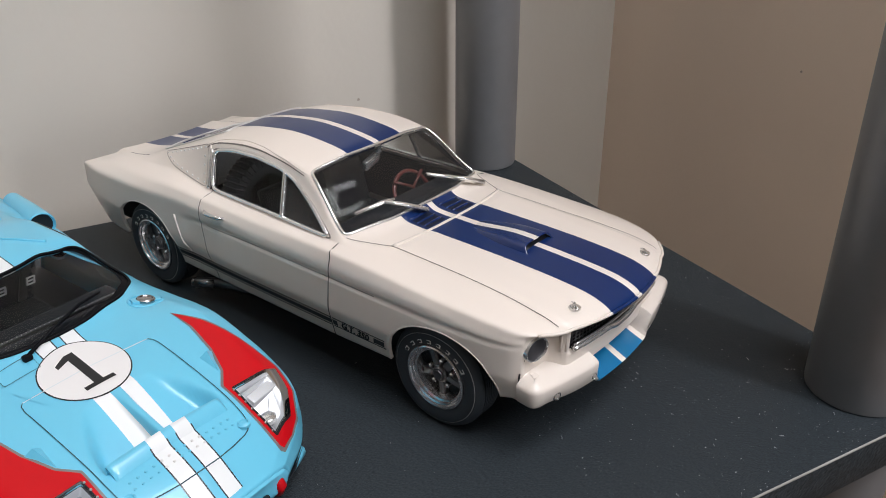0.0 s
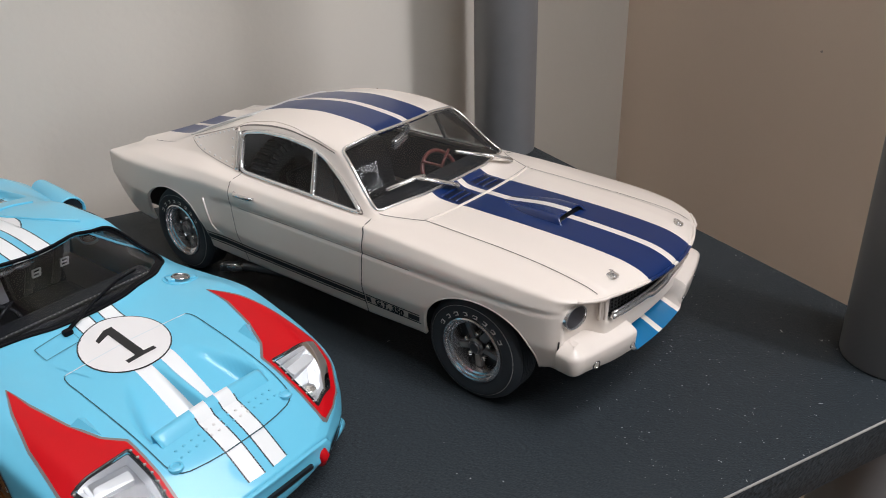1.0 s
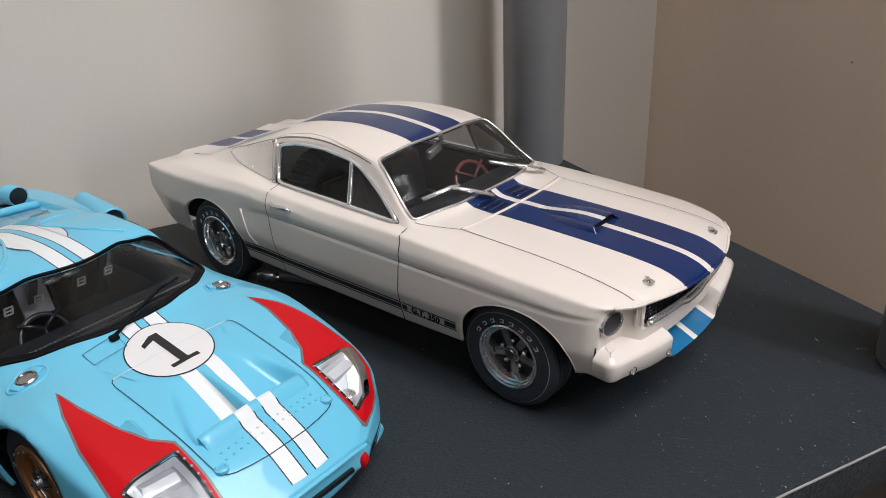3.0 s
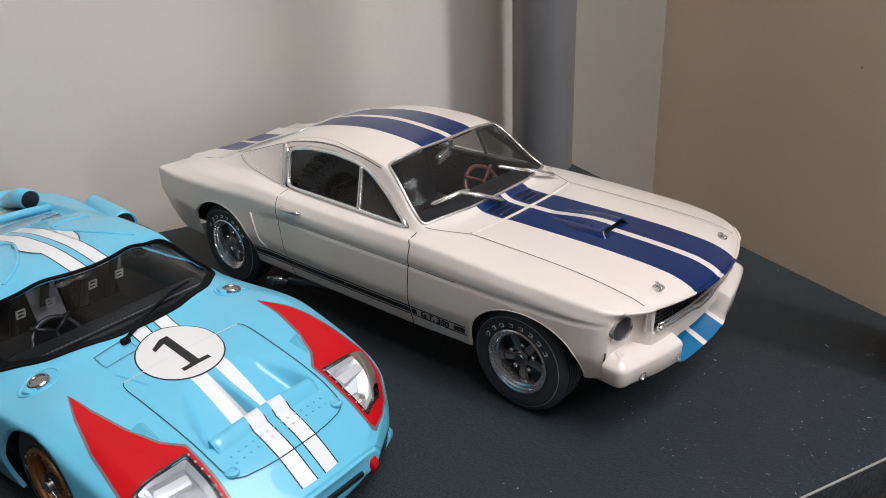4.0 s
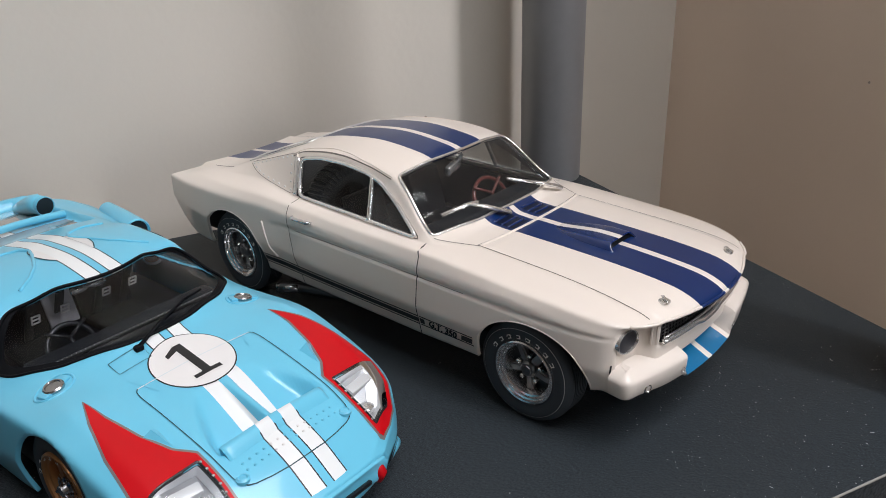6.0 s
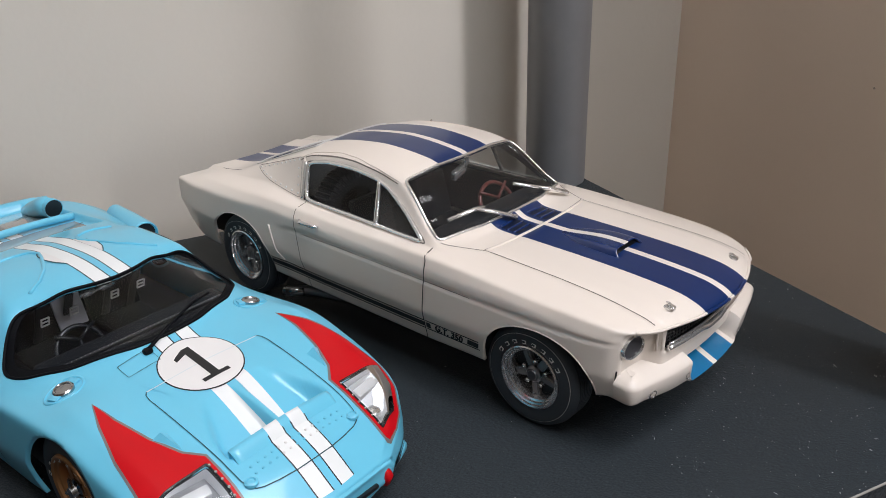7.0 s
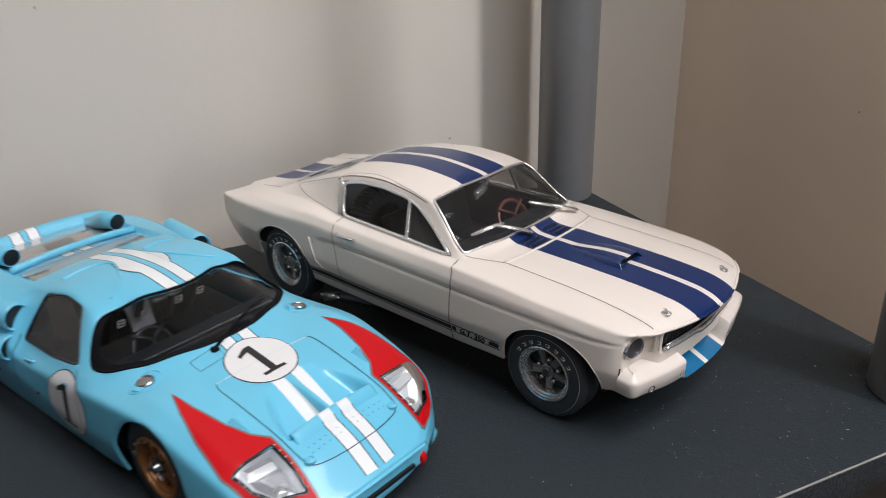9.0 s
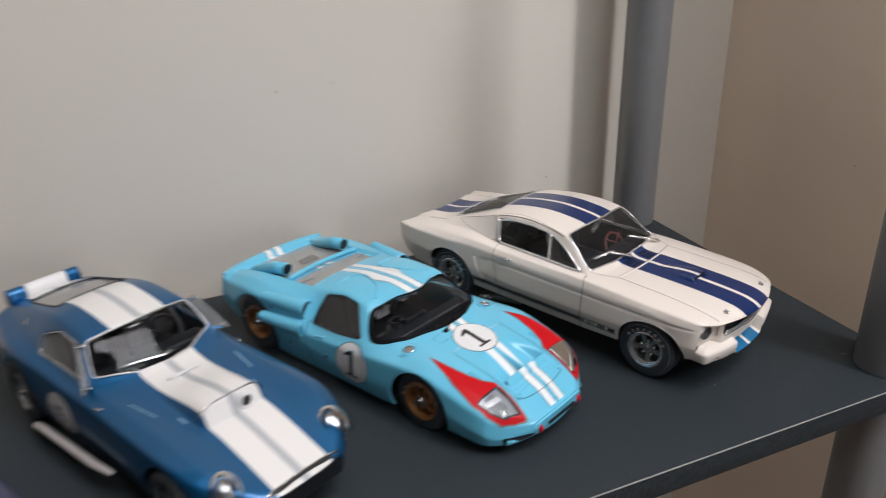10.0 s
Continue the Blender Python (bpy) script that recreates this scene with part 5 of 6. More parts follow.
        sh.patch("headlamp_cover", A, B, "z", M_GLASS, car, "clear headlamp cover", lift=1.0, n=24, m=16).visible_shadow = False
        for L, d in ((A, 0.5), (B, -0.5)):
            for f in np.linspace(0.04, 0.96, 7):
                p = (np.interp(f, [0, 0.5, 1], [q[0] for q in L]), np.interp(f, [0, 0.5, 1], [q[1] for q in L]) + d * s)
                h, nn = sh.onto([p], "z")[0]
                lathe("frame_rivet", [(0.42, 0.2), (0.3, 0.55), (0, 0.62)], M_BRIGHT, car, n=6, axis="Z", at=tuple(h + Vector((0, 0, 0.2))))
        # filler cap, wedge blister, button, tow hook, fog lamp
        cp = sh.onto([(-16.8, 33.2 * s)], "z")[0]
        cap = lathe("filler_cap", [(3.1, -0.5), (3.1, 0.8), (2.7, 1.2), (2.3, 1.2), (2.1, 0.9), (0, 1.1)], M_STEEL, car, "round metal filler cap", n=28, axis="Z", m=Matrix.Translation(cp[0] * MM) @ cp[1].to_track_quat("Z", "Y").to_matrix().to_4x4())
        sh.bead("cap_recess", [(-16.8 + 4.6 * math.cos(q), 33.2 * s + 6.0 * math.sin(q)) for q in np.linspace(0, 2 * math.pi, 30, endpoint=False)], 0.4, "z", M_GTPLAIN, car, "rolled edge round the filler cap", closed=True, n=6)
        box("cap_bracket", (9.5, 3.6, 1.0), (0, 0, 0.35), M_GTPLAIN, cap, bevel=0.35, rot=(0, 0, 70 * s))
        h = sh.onto([(24.5, 25.8 * s)], "z")[0][0]
        V = [(20.5, 24.4 * s, 0), (20.5, 29.6 * s, 0), (29.5, 25.0 * s, 0), (21.4, 27.0 * s, 2.0)]
        V = [(a, b, sh.onto([(a, b)], "z")[0][0].z + c - (0.3 if c == 0 else 0)) for a, b, c in V]
        part("wedge_blister", V, [(0, 1, 3), (1, 2, 3), (2, 0, 3)], M_GTPLAIN, car, "small wedge-shaped blister", smooth=False)
        h = sh.onto([(46.2, 18.2 * s)], "z")[0][0]
        lathe("lid_catch", [(1.9, -0.3), (1.9, 0.5), (1.3, 0.9), (1.0, 0.5), (0, 0.6)], M_GTPLAIN, car, "round lid catch", n=24, axis="Z", at=tuple(h))
        tube("tow_hook", [(54.5, 17.4 * s, 18.5), (58.5, 17.4 * s, 18.4), (60.2, 17.4 * s, 16), (59.0, 17.4 * s, 12.8), (57.4, 17.4 * s, 13.2)], [1.0, 1.5, 1.6, 1.5, 1.0], M_RED, car, "red tow hook", n=10)
        sh.patch("fog_recess", [(y_, 14.6) for y_ in np.linspace(20, 36, 12) * s], [(y_, 9.8) for y_ in np.linspace(22, 35, 12) * s], "x", M_BLACK, car, "dark fog lamp recess", n=16, m=5)
        sh.patch("fog_lamp", [(y_, 13.9) for y_ in np.linspace(21.5, 34.6, 12) * s], [(y_, 10.4) for y_ in np.linspace(23.5, 33.6, 12) * s], "x", M_LENS, car, "clear fog lamp", n=16, m=5, lift=0.5)
    box("nose_slot", (1.2, 24, 1.6), (61.4, 0, 17.0), M_BLACK, car, "dark air slot in the nose", bevel=0.5)
    tube("nose_valance", [(58.0 - 0.0065 * y * y, y, 11.2) for y in np.linspace(-34, 34, 30)], 1.5, M_GTPLAIN, car, "powder blue lower lip of the nose", n=10, flat=1.7)
    # raised lip with rivets ahead of the outlet
    pts = np.linspace(-17.6, 17.6, 30)
    V, F = [], []
    for y in pts:
        r_ = 1 - 0.3 * step(16.6, 17.6, abs(y))
        z0 = sh.onto([(41.0, y)], "z")[0][0].z
        for a, b in ((37.0, -0.4), (36.6, 1.0 * r_ + 1.6), (37.2, 1.9 * r_ + 1.3), (38.6, 1.7 * r_ + 0.8), (40.0, 0.9 * r_ + 0.3), (40.8, 0.1)):
            V.append((a, y, z0 + b))
    for i in range(len(pts) - 1):
        for j in range(5):
            F.append((i * 6 + j, i * 6 + j + 1, (i + 1) * 6 + j + 1, (i + 1) * 6 + j))
    F += [tuple(range(6)), tuple(len(V) - 6 + j for j in range(6))]
    part("outlet_lip", V, F, M_GT, car, "raised lip across the front lid")
    for y in np.linspace(-15.5, 15.5, 14):
        for x in (43.0, 45.0):
            h = sh.onto([(x, y)], "z")[0][0]
            lathe("lid_rivet", [(0.46, -0.1), (0.34, 0.22), (0, 0.32)], M_GTPLAIN if abs(y) > 6.4 or abs(y) < 1.6 else M_WHITEDECAL, car, n=8, axis="Z", at=tuple(h))
    # doors: raised edges over the roof, side gaps
    for s in (-1, 1):
        rim = [(-51.5, 22.5 * s), (-54.5, 17.5 * s), (-60, 13.2 * s), (-66, 10.6 * s), (-71, 8.6 * s), (-76, 7.2 * s), (-80.5, 8.6 * s), (-83, 13 * s), (-84.0, 18 * s), (-84.5, 24 * s)]
        t = np.linspace(0, len(rim) - 1, 46)
        sh.bead("door_edge", np.stack([np.interp(t, range(len(rim)), [p[k] for p in rim]) for k in (0, 1)], 1), 0.6, "z", M_GT, car, "raised door edge over the roof", lift=0.1, n=8)
        bow = curve_through([(-58, 6.5 * s), (-62, 8.5 * s), (-68, 9.6 * s), (-74, 8.9 * s), (-78, 6.5 * s)], 30)
        sh.patch("stripe_bow", [(q[0], 6.0 * s) for q in bow], bow, "z", M_WHITEDECAL, car, "white crescent beside the stripe", lift=0.2, n=30, m=5)
        lane("bow_edge", bow, 0.4, M_GTGAP, n=40, lift=0.26)
        lane("door_gap", [(-45.5, 39), (-41.5, 34), (-40, 26), (-39, 17), (-38, 11)], 0.4, axis="y", side=s)
        lane("door_gap", [(-88.5, 38), (-87.5, 30), (-84, 18), (-82, 11)], 0.4, axis="y", side=s)
        h = sh.onto([(-76, 33)], "y", s)[0][0]
        tube("door_handle", [(-73, h.y, 33.4), (-74, h.y + 0.8 * s, 33.2), (-79, h.y + 0.8 * s, 32.2), (-80, h.y, 32.0)], 0.55, M_GTPLAIN, car, "small door handle", n=6)
        for x, z in ((-70, 22.5), (-101, 21), (-118, 38.5)):
            h, nn = sh.onto([(x, z)], "y", s)[0]
            lathe("side_button", [(1.1, 0), (0.9, 0.4), (0, 0.6)], M_STEEL, car, "small metal button", n=14, axis="Y", m=Matrix.Translation(h * MM) @ (Matrix.Identity(4) if s > 0 else pose(0, 0, 0, 0, 0, 180)))
        # round air scoops that open forwards
        for z, x, r, yo in ((43.6, -92, 5.2, 41.0), (32.6, -91, 5.0, 45.6)):
            o = lathe("side_scoop", [(r * 0.7, -32), (r * 0.95, -14), (r * 1.04, -3), (r * 1.04, 0), (r * 0.96, 0.5), (r * 0.88, 0), (r * 0.8, -4)], M_GTPLAIN, car, "round side air scoop", n=36, axis="X", m=pose(x * MM, yo * s * MM, z * MM, 0, 0, -10 * s))
            lathe("scoop_throat", [(r * 0.87, -0.9), (0, -1.1)], M_BLACK, o, n=28, axis="X")
    # rear tray: grey panels, crossbar, snorkels, tail edge
    sh.patch("engine_window", [(-102.5, -26), (-102.5, 26)], [(-119, -26.5), (-119, 26.5)], "z", M_GREYPANEL, car, "engine window, grey for its reflection", lift=0.2, n=34, m=12)
    sh.patch("engine_window", [(-126.5, -26.5), (-126.5, 26.5)], [(-168, -27), (-168, 27)], "z", M_GREYPANEL, car, "engine window, grey for its reflection", lift=0.2, n=34, m=20)
    for x, a, b in ((-110, 18, 27), (-150, 16, 26)):
        for s in (-1, 1):
            lane("wire", [(x, a * s), (x - 3, b * s)], 0.9, n=10, lift=0.5)
    bar = [(-122.5, y, 50.2 - 0.002 * y * y) for y in np.linspace(-28, 28, 24)]
    tube("cross_bar", bar, 1.5, M_GTPLAIN, car, "powder blue bar across the tray", n=10)
    for s in (-1, 1):
        o = tube("snorkel", [(-162, 26 * s, 42), (-150, 25 * s, 46), (-139, 24.4 * s, 50), (-130, 24 * s, 51.5)], [2.0, 3.6, 4.1, 3.9], M_GTPLAIN, car, "round snorkel intake", n=20)
        lathe("intake_ring", [(3.9, -1.2), (3.95, 0.9), (3.75, 1.2), (3.5, 0.9)], M_GTPLAIN, o, n=24, axis="X", at=(-130, 24 * s, 51.5))
        lathe("intake_hole", [(3.5, 0.95), (3.0, 0.96), (0, 0.96)], M_BLACK, o, n=20, axis="X", at=(-130, 24 * s, 51.5))
    box("data_plate", (6, 12, 0.5), (-137, 0, 47.2), M_STEEL, car, "small metal plate", bevel=0.2, rot=(0, 6, 0))
    tube("tail_edge", [(-177 + 0.002 * y * y, y, 41.6 - 0.0008 * y * y) for y in np.linspace(-41, 41, 30)], 1.5, M_GT, car, "raised edge along the tail", n=10)
    box("tail_panel", (3, 74, 18), (-172, 0, 30), M_GTPLAIN, car, bevel=1)
    # underside and cabin
    box("chassis", (200, 60, 8), (-55, 0, 12), M_BLACK, car, "black underbody", bevel=2)
    box("floor_pan", (80, 80, 14), (-60, 0, 18), M_BLACK, car, bevel=2)
    # Added black fillers keep light out of the hollow nose and tail.
    box("engine_cover", (66, 56, 20), (-130, 0, 30), M_BLACK, car, bevel=2)
    box("nose_box", (46, 56, 12), (18, 0, 18), M_BLACK, car, bevel=2)
    box("dashboard", (10, 66, 7), (-33, 0, 37.5), M_BLACKPLASTIC, car, bevel=2.4, seg=3)
    box("dash_edge", (1.2, 60, 1.0), (-28.5, 0, 41.2), M_DARKMETAL, car, "perforated strip on the dashboard", bevel=0.3)
    for q in range(40):
        lathe("dash_stud", [(0.18, 0), (0.13, 0.25), (0, 0.3)], M_WHITEDECAL, car, n=6, axis="Z", at=(-28.3, -29 + q * 58 / 39, 41.7))
    box("bulkhead", (3, 62, 30), (-88, 0, 36), M_BLACKPLASTIC, car, bevel=1)
    for s in (-1, 1):
        bucket_seat(car, -66, 14.5 * s, 22)
        for y, x, z in ((7.5, -64, 44), (17.5, -64, 44)):
            b = box("belt", (20, 3.0, 0.8), (x, y * s, z - 5), M_BLACK, car, "black seat belt", bevel=0.3, rot=(0, -62, 0))
            bx = -58.5
            for dz in (-1.0, 0, 1.0):
                box("buckle_bar", (0.6, 2.8, 0.45), (bx + 0.55 * dz, y * s, z - 2.2 + 1.5 * dz), M_WHITEDECAL, b, "white belt buckle", bevel=0.12)
            for dy in (-1.3, 1.3):
                box("buckle_bar", (0.6, 0.5, 3.4), (bx, y * s + dy, z - 2.2), M_WHITEDECAL, b, "white belt buckle", bevel=0.12, rot=(0, 20, 0))
    box("rear_glass_sheet", (1.0, 10, 20), (-66, -6.5, 43), M_GREYPLASTIC, car, "pale grey partition behind the seats", bevel=0.3, rot=(0, -18, 0))
    mir = tube("rear_mirror", [(-46, y, 52.4) for y in np.linspace(-10, 2, 9)], [0.7, 1.25, 1.3, 1.2, 0.5, 1.2, 1.3, 1.25, 0.7], M_BRIGHT, car, "chrome twin rear-view mirror", n=10)
    steering_wheel(car, -42, -15, 36.5, 7.6, M_BLACK, 60)
    p, t = [sh.onto([q], "z")[0][0] for q in ((-10.5, -9.5), (-19.5, 13))]
    wp = tube("wiper", [tuple(p + Vector((0, 0, 1))), tuple(p * 0.5 + t * 0.5 + Vector((1, 0, 2.4))), tuple(t + Vector((0, 0, 1.0)))], [0.6, 0.5, 0.35], M_SEAL, car, "black windscreen wiper", n=8)
    box("wiper_pivot", (2.2, 2.8, 1.8), tuple(p + Vector((0, 0, 0.7))), M_SEAL, wp, bevel=0.7)
    tube("wiper_blade", [tuple(sh.onto([(a, b)], "z")[0][0] + Vector((0, 0, 0.8))) for a, b in ((-15.2, 3), (-19.5, 13), (-23.4, 22))], 0.4, M_SEAL, wp, n=6)
    for x, r, w, o in ((0.5, 17.6, 13, 44.2), (-134, 18.6, 17, 47.0)):
        for s in (-1, 1):
            wheel(car, x, (o - w / 2) * s, r, w, 11.0, "bronze")
    settle(car, ((0, 0), (8, 6.6), (16, 13.2), (31, 27.8), (42.5, 39.0), (59, 55.6)))
    return car


# ---- metallic blue coupe ----
def blue_coupe(m):
    car = thing("model_car", "metallic blue diecast coupe with broad white stripes and a bonnet scoop", "model car", m, "model cars on the shelf")
    rails = [
        ([(46, 22), (38, 33), (20, 40), (0, 43), (-60, 41), (-137, 44), (-186, 34)],
         [(46, 16), (20, 13), (0, 12), (-60, 10), (-137, 13), (-186, 24)]),
        ([(46, 24), (38, 36), (20, 44), (0, 47), (-60, 45), (-100, 45.5), (-137, 48), (-186, 37)],
         [(46, 21), (20, 24), (0, 25), (-60, 24), (-137, 28), (-186, 34)]),
        ([(46, 23), (38, 35), (20, 42), (0, 44.5), (-60, 43.5), (-137, 45), (-186, 34)],
         [(46, 25), (38, 30), (20, 37), (0, 40), (-60, 39.5), (-90, 40), (-137, 43), (-186, 43)]),
        ([(46, 19), (38, 29), (20, 34), (0, 36), (-60, 37), (-74, 38.5), (-120, 38), (-137, 36), (-186, 27)],
         [(46, 26.5), (38, 32.5), (20, 39.5), (0, 42.5), (-60, 43.5), (-90, 44), (-137, 47), (-186, 46)]),
        ([(46, 12), (20, 19), (0, 22), (-60, 28), (-72, 34.5), (-87, 29.5), (-110, 28), (-150, 25), (-186, 21)],
         [(46, 27), (20, 35.5), (0, 40), (-60, 44.2), (-70, 46), (-87, 63), (-112, 64.5), (-150, 57), (-186, 47.5)]),
        ([(46, 6), (0, 12), (-60, 14), (-86, 15), (-186, 10)],
         [(46, 27.3), (20, 35), (0, 40), (-58, 45.6), (-63, 48), (-83, 64.6), (-112, 67.4), (-150, 59), (-186, 48)]),
        ([(46, 0), (-186, 0)],
         [(46, 27.4), (20, 35), (0, 40), (-56, 46), (-61, 48.4), (-81, 65.2), (-112, 68), (-150, 59.6), (-186, 48.2)]),
    ]

    def warp(V):
        V = V.copy()
        x, y, z = V.T
        V[:, 0] -= step(10, 46, x) * 0.005 * y * y
        return V
    sh = Shell(-186, 46, rails, [12, 14, 12, 14, 15, 15], cell=0.9, soft_v=5, soft_x=3, warp=warp)
    screen = smooth_loop([(-59.5, 0), (-62, 15), (-73, 34), (-85, 28.8), (-82.5, 14), (-81.5, 0), (-82.5, -14), (-85, -28.8), (-73, -34), (-62, -15)], 180, 2)
    side_win = smooth_loop([(-79, 46.5), (-90, 60), (-108, 60.5), (-124, 54), (-122, 46.5)], 110, 2)
    back = smooth_loop([(-128, 0), (-129, 21), (-168, 20), (-170, 0), (-168, -20), (-129, -21)], 140, 3)
    arch_f, arch_r = circle(2, 17.5, 20), circle(-139, 18.0, 20.5)
    sh.cut(screen, "z", keep=lambda V: V[:, 2] > 42)
    sh.cut(back, "z", keep=lambda V: V[:, 2] > 42)
    sh.cut(side_win, "y", keep=lambda V: V[:, 2] > 44)
    sh.cut(arch_f, "y", keep=lambda V: (np.abs(V[:, 1]) > 25) & (V[:, 2] < 42))
    sh.cut(arch_r, "y", keep=lambda V: (np.abs(V[:, 1]) > 25) & (V[:, 2] < 43))
    sh.build("body", M_COUPE, car, lip=1.2, lining=49)
    sh.nose("nose_cap", M_BLACK, car, "dark nose opening", out=0.4)
    sh.pane("windscreen", screen, "z", M_GLASS, car, "clear windscreen")
    sh.pane("rear_window", back, "z", M_HAZE, car, "pale clear rear window")
    sh.bead("windscreen_trim", screen, 0.5, "z", M_TRIM, car, "thin metal windscreen frame", closed=True, n=6)
    sh.bead("rear_window_trim", back, 0.6, "z", M_BLACK, car, closed=True, n=6)
    for s in (-1, 1):
        sh.pane("side_window", side_win, "y", M_HAZE, car, "clear side window", side=s)
        sh.bead("window_trim", side_win, 0.5, "y", M_CHROME, car, closed=True, side=s, n=6)
        # clear wind deflector standing beside the screen, with bright clips
        a, b = sh.onto([(-73.5, 36.5 * s)], "z")[0][0], sh.onto([(-86, 30.5 * s)], "z")[0][0]
        V = [a, b, b + Vector((4, 4.5 * s, 1.5)), a + Vector((7, 6.5 * s, -0.5))]
        V = [tuple(q) for q in V] + [tuple(q + Vector((0, 0.5 * s, 0.3))) for q in V]
        d = part("wind_deflector", V, [(0, 1, 2, 3), (7, 6, 5, 4), (0, 4, 5, 1), (1, 5, 6, 2), (2, 6, 7, 3), (3, 7, 4, 0)], M_HAZE, car, "clear wind deflector beside the windscreen", smooth=False)
        d.visible_shadow = False
        for q in (a + Vector((3, 3 * s, 0.5)), b + Vector((1.5, 2 * s, 1.2))):
            box("clip", (4.5, 4.5, 1.8), tuple(q), M_CHROME, d, "chrome clip", bevel=0.5, rot=(0, -20, 25 * s))
        # headlamp behind its clear cover, door number, side pipe
        c = sh.onto([(30, 32 * s)], "z")[0][0]
        tilt = pose((c.x + 0.5) * MM, c.y * MM, (c.z - 1.2) * MM, 0, -48, 8 * s)
        k = lathe("headlamp", [(7.8, -3), (7.9, 0.2), (7.2, 0.9), (6.6, 0.2), (5.6, -1.2), (5.2, 0.4), (3.0, 1.5), (0, 1.9)], M_STEEL, car, "bright glass headlamp", n=40, axis="X", m=tilt @ Matrix.Diagonal((1, 0.86, 1.2, 1)))
        lathe("headlamp_cover", [(8.4, -2.5), (8.2, 0.2), (6.6, 2.8), (3.6, 4.2), (0, 4.8)], M_GLASS, k, "clear headlamp cover", n=36, axis="X").visible_shadow = False
        sh.disc("door_disc", (-94, 24), 12.5, "y", M_WHITEDECAL, car, "pale door disc", side=s, lift=0.2)
        for q in range(3):
            sh.patch("number_mark", [(-98.5 + 1.5 * q, 28.5 - 3.6 * q), (-91.5 + 0.4 * q, 28.5 - 3.6 * q)], [(-98.5 + 1.5 * q, 26.6 - 3.6 * q), (-91.5 + 0.4 * q, 26.6 - 3.6 * q)], "y", M_BLACK, car, "dark mark on the door disc", side=s, lift=0.3, n=8, m=3)
        tube("side_pipe", [(-44, 47.5 * s, 13.5), (-60, 49 * s, 12.5), (-112, 49.5 * s, 9.5), (-118, 50 * s, 9)], [1.6, 2.3, 2.3, 2.2], M_SIDEPIPE, car, "pale side exhaust pipe", n=12, flat=0.7)
        # Pale lines paint the highlights that catch on the vent edges.
        sh.line("vent_slot", [(-28, 28 * s), (-46, 31 * s)], 0.8, "z", M_HILITE, car, "painted highlight on the wing vent", n=14, lift=0.3)
        sh.line("vent_slot", [(-20, 21 * s), (-14, 21 * s)], 0.9, "z", M_HILITE, car, "painted highlight on the wing vent", n=10, lift=0.3)
        tube("catch", [tuple(sh.onto([(-55, 41 * s)], "z")[0][0] + Vector((0, 0, 0.6))), tuple(sh.onto([(-60, 42 * s)], "z")[0][0] + Vector((0, 0, 0.6)))], 0.7, M_CHROME, car, "chrome bonnet catch", n=6)
    # bonnet bulge with a scoop mouth
    n, k = 26, 16
    V, F = [], []
    for i in range(n):
        u = i / (n - 1)
        x = -57 + 49 * u
        hgt = 0.3 + 7.4 * step(0.05, 1.0, u)
        for j in range(k):
            a = -1 + 2 * j / (k - 1)
            y = 18.2 * a
            z0 = sh.onto([(x, y)], "z")[0][0].z
            V.append((x + (1.2 * (1 - a * a) if i == n - 1 else 0), y, z0 - 0.3 + (hgt + 0.3) * (1 - abs(a) ** 8)))
    for i in range(n - 1):
        for j in range(k - 1):
            F.append((i * k + j, (i + 1) * k + j, (i + 1) * k + j + 1, i * k + j + 1))
    m0 = len(V)
    for j in range(k):
        p = V[(n - 1) * k + j]
        z0 = sh.onto([(p[0] + 4, p[1])], "z")[0][0].z
        V.append((p[0] + 3.5, p[1] * 0.97, z0 + 0.1))
    for j in range(k - 1):
        F.append(((n - 1) * k + j, m0 + j, m0 + j + 1, (n - 1) * k + j + 1))
    ob = part("bonnet_scoop", V, F, M_COUPE, car, "white raised bonnet scoop")
    ob.data.set_sharp_from_angle(angle=radians(35))
    z1 = sh.onto([(-5.5, 3)], "z")[0][0].z
    lathe("scoop_mouth", [(4.2, -3), (4.3, 0.3), (3.6, 0.8), (2.6, 0.2)], M_WHITEDECAL, car, "white scoop mouth", n=28, axis="X", at=(-3.6, 6, z1 + 3.8))
    lathe("scoop_hole", [(2.7, 0.35), (0, 0.3)], M_BLACK, car, n=20, axis="X", at=(-3.6, 6, z1 + 3.8))
    tube("scoop_edge", [tuple(sh.onto([(-8.5, y)], "z")[0][0] + Vector((0, 0, 7.7 - 6.6 * (abs(y) / 19.2) ** 8))) for y in np.linspace(-18.8, 18.8, 20)], 0.5, M_STEEL, car, "thin metal edge on the scoop", n=6)
    tube("bonnet_grip", [(-46, y, sh.onto([(-46, 0)], "z")[0][0].z + 2.0) for y in np.linspace(-9, 9, 6)], 0.8, M_WHITEDECAL, car, "white bar on the bonnet", n=6)
    sh.patch("nose_mouth", [(y_, 25.0) for y_ in np.linspace(-20, 20, 12)], [(y_, 18.0) for y_ in np.linspace(-19, 19, 12)], "x", M_BLACK, car, "dark nose opening", n=30, m=5)
    sh.bead("nose_trim", [(y_, 25.6) for y_ in np.linspace(-21, 21, 20)], 0.6, "x", M_CHROME, car, "chrome nose trim", n=6)
    box("nose_block", (4, 40, 11), (38, 0, 21), M_BLACK, car, bevel=1)
    box("chassis", (200, 56, 8), (-64, 0, 12), M_BLACK, car, "black underbody", bevel=2)
    box("floor_pan", (100, 74, 14), (-80, 0, 20), M_BLACK, car, bevel=2)
    box("dashboard", (10, 62, 8), (-75, 0, 43), M_BLACKPLASTIC, car, bevel=2, seg=3)
    box("bulkhead", (3, 60, 24), (-126, 0, 40), M_BLACKPLASTIC, car, bevel=1)
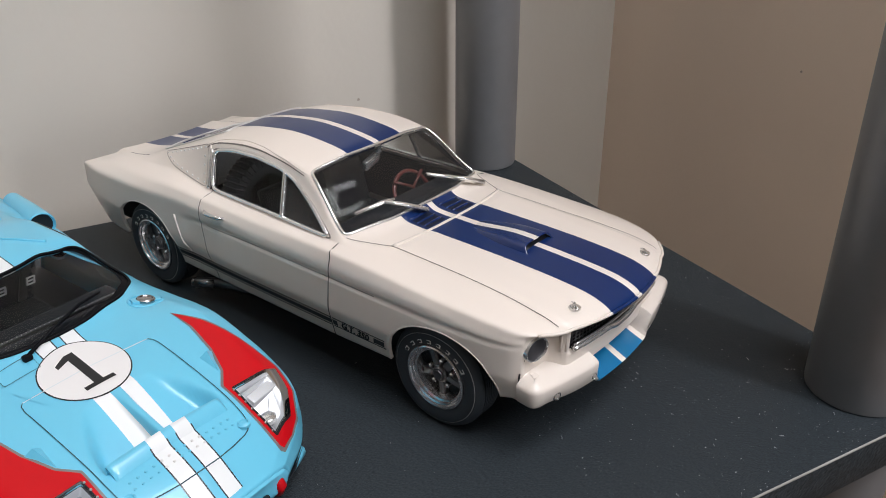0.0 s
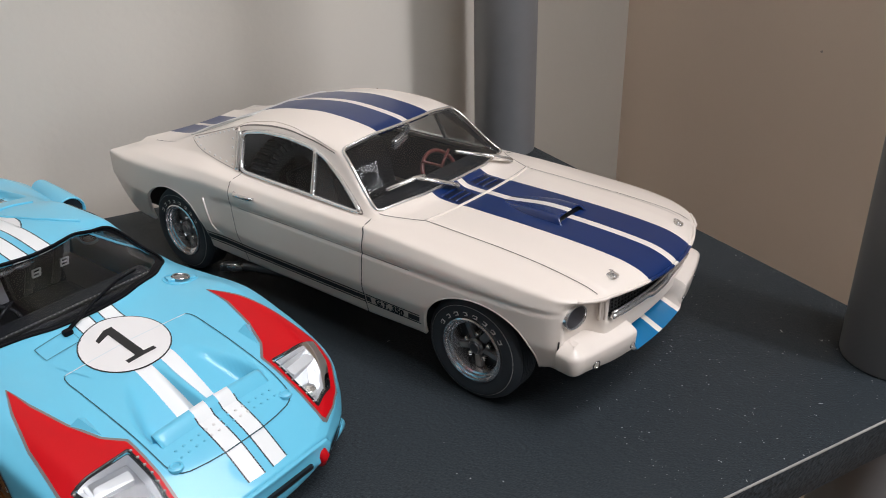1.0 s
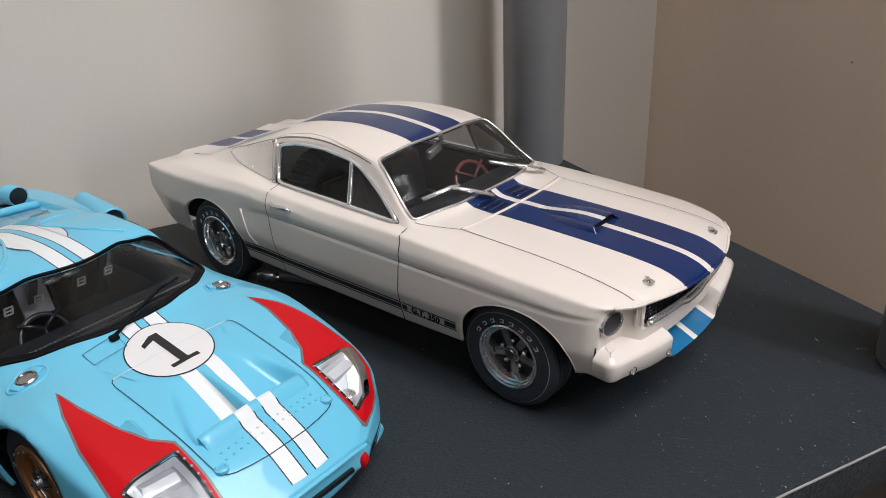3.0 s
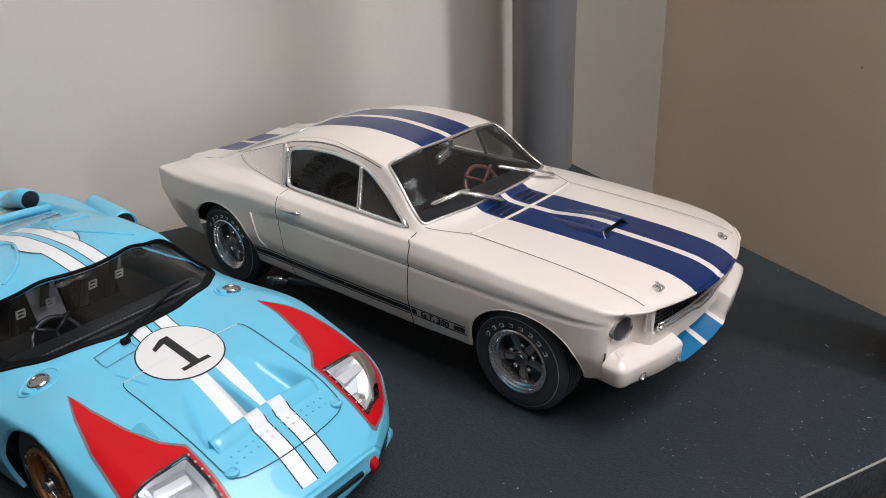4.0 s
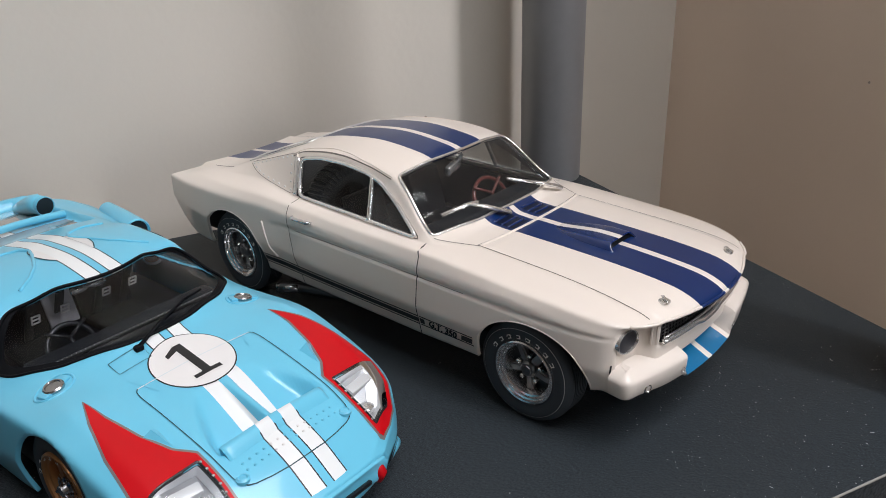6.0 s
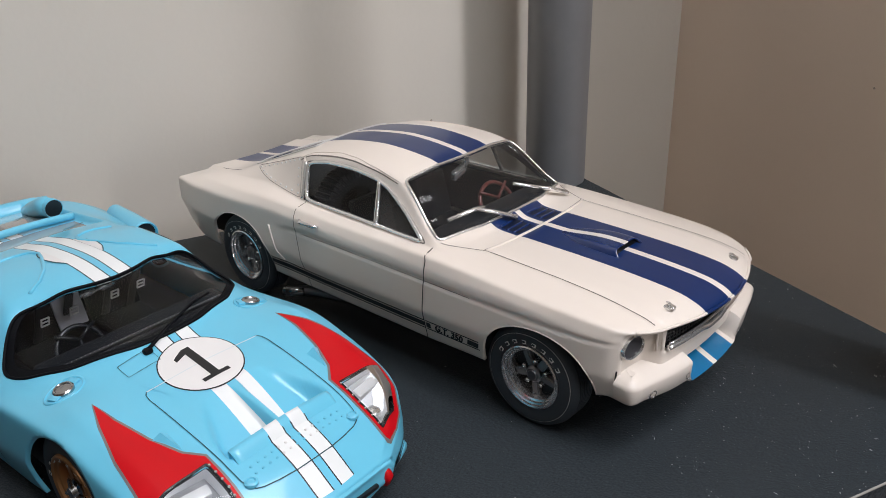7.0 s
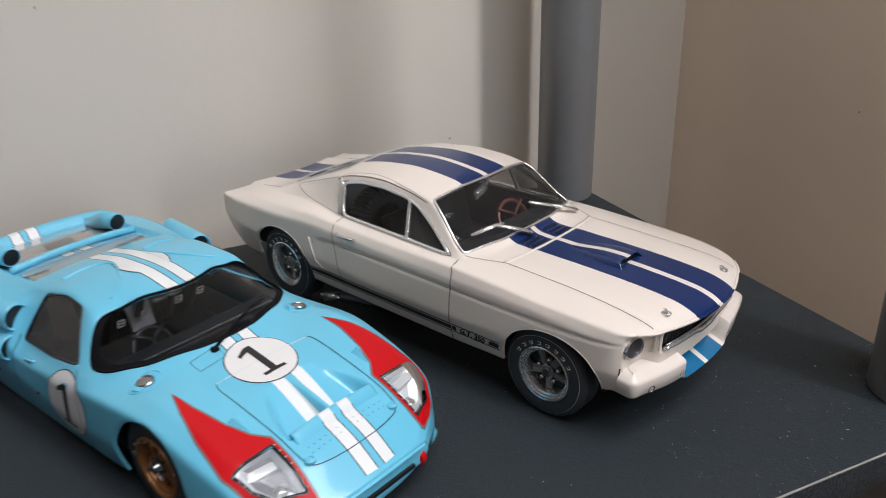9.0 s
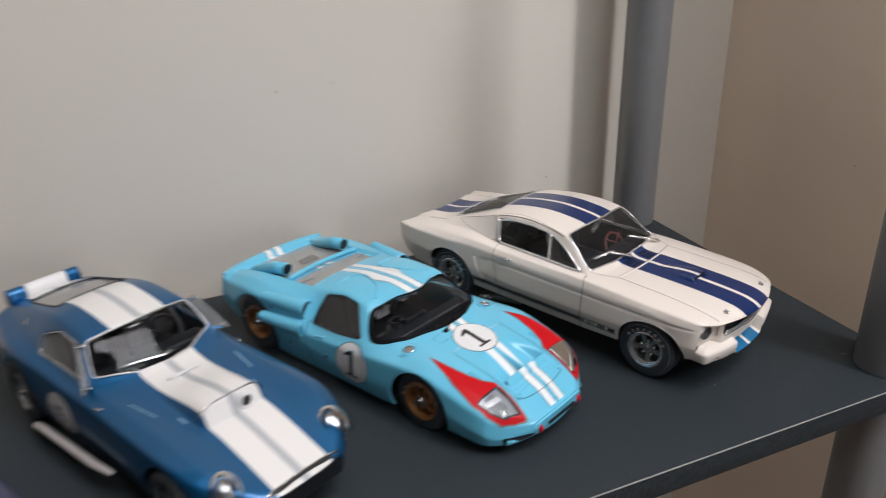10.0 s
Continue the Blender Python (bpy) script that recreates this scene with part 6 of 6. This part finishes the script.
    for s in (-1, 1):
        bucket_seat(car, -106, 15 * s, 26)
        box("headrest_panel", (1.5, 10, 12), (-112, 15 * s, 52), M_GREYPLASTIC, car, "grey seat insert", bevel=0.5, rot=(0, -14, 0))
    steering_wheel(car, -86, 15, 48, 9, M_BLACKPLASTIC, 68)
    tube("rear_mirror", [(-84, y, 60) for y in np.linspace(-6, 4, 5)], [0.9, 1.3, 1.3, 1.3, 0.9], M_CHROME, car, "chrome rear-view mirror", n=8)
    tube("wiper", [tuple(sh.onto([(-62 - 0.25 * abs(y), y)], "z")[0][0] + Vector((0.5, 0, 1.2))) for y in np.linspace(-22, 4, 7)], 0.7, M_CHROME, car, "chrome windscreen wiper", n=6)
    # tail spoiler: white middle, blue ends
    for y0, y1, mt, nm in ((-14, 11, M_WHITEDECAL, "white middle of the tail spoiler"), (11, 19, M_COUPEPLAIN, "blue end of the tail spoiler"), (-24, -14, M_COUPEPLAIN, "blue end of the tail spoiler")):
        tube("tail_spoiler", [(-188, y, 49.5) for y in np.linspace(y0, y1, 10)], 4.2, mt, car, nm, n=12, flat=1.3)
    tube("filler", [(-150, -28, 49.5), (-150, -29.5, 51.5)], 3, M_CHROME, car, "chrome filler cap", n=16)
    for x, r, w in ((2, 17.2, 12), (-139, 18.0, 14)):
        for s in (-1, 1):
            wheel(car, x, (45.5 - w / 2) * s, r, w, 11.0, "silver")
    settle(car, ((0, 0), (44, 44), (50, 50.4), (68, 68.4), (74, 74.4)))
    return car


# ---- navy roadster whose wing alone comes into view ----
def navy_roadster(m):
    car = thing("model_car", "dark navy diecast roadster with a rounded wing", "model car", m, "model cars on the shelf")
    rails = [
        ([(44, 22), (30, 38), (0, 43), (-60, 41), (-125, 44), (-165, 34)], [(44, 16), (0, 12), (-60, 10), (-125, 13), (-165, 24)]),
        ([(44, 24), (30, 42), (0, 46), (-60, 44), (-125, 47), (-165, 37)], [(44, 21), (0, 25), (-60, 24), (-125, 28), (-165, 34)]),
        ([(44, 23), (30, 40), (0, 43), (-60, 42), (-125, 44), (-165, 34)], [(44, 25), (30, 33), (0, 39), (-60, 38), (-125, 42), (-165, 40)]),
        ([(44, 18), (30, 32), (0, 34), (-60, 35), (-125, 35), (-165, 27)], [(44, 26), (30, 36), (0, 41.5), (-60, 41), (-125, 45), (-165, 42)]),
        ([(44, 9), (0, 16), (-165, 14)], [(44, 26.5), (0, 39), (-60, 43), (-125, 44), (-165, 42.5)]),
        ([(44, 0), (-165, 0)], [(44, 26.6), (0, 39), (-60, 43.5), (-125, 44.5), (-165, 42.6)]),
    ]
    sh = Shell(-165, 44, rails, [10, 12, 10, 14, 16], cell=1.1, soft_v=5, soft_x=3)
    for x in (0, -125):
        sh.cut(circle(x, 17.5, 20), "y", keep=lambda V: (np.abs(V[:, 1]) > 25) & (V[:, 2] < 42))
    pit = smooth_loop([(-62, -28), (-62, 28), (-112, 28), (-112, -28)], 120, 4)
    sh.cut(pit, "z", keep=lambda V: V[:, 2] > 35)
    sh.build("body", M_NAVY, car, lip=1.2)
    sh.nose("nose_cap", M_NAVY, car)
    sh.bead("cockpit_trim", pit, 0.8, "z", M_CHROME, car, "chrome cockpit edge", closed=True, n=6)
    box("floor_pan", (170, 60, 14), (-60, 0, 16), M_BLACK, car, "black underbody", bevel=2)
    for s in (-1, 1):
        bucket_seat(car, -88, 14 * s, 23)
        lathe("headlamp", [(6, -3), (6.2, 0.5), (5, 1.8), (2.6, 2.8), (0, 3.1)], M_REFLECT, car, "bright headlamp", n=32, axis="X", at=(24, 33 * s, 34))
    for x in (0, -125):
        for s in (-1, 1):
            wheel(car, x, 39.0 * s, 17.4, 12, 11.0, "silver")
    return car


def car_pose(x, y, heading):
    return pose(x, y, 0, 0, 0, heading)


white_fastback(car_pose(0.0379, 0.0159, -67.2))
blue_racer(car_pose(-0.1014, 0.0289, -65.45))
blue_coupe(car_pose(-0.2345, 0.0068, -65.0))
navy_roadster(car_pose(-0.372, -0.02, -64.0))
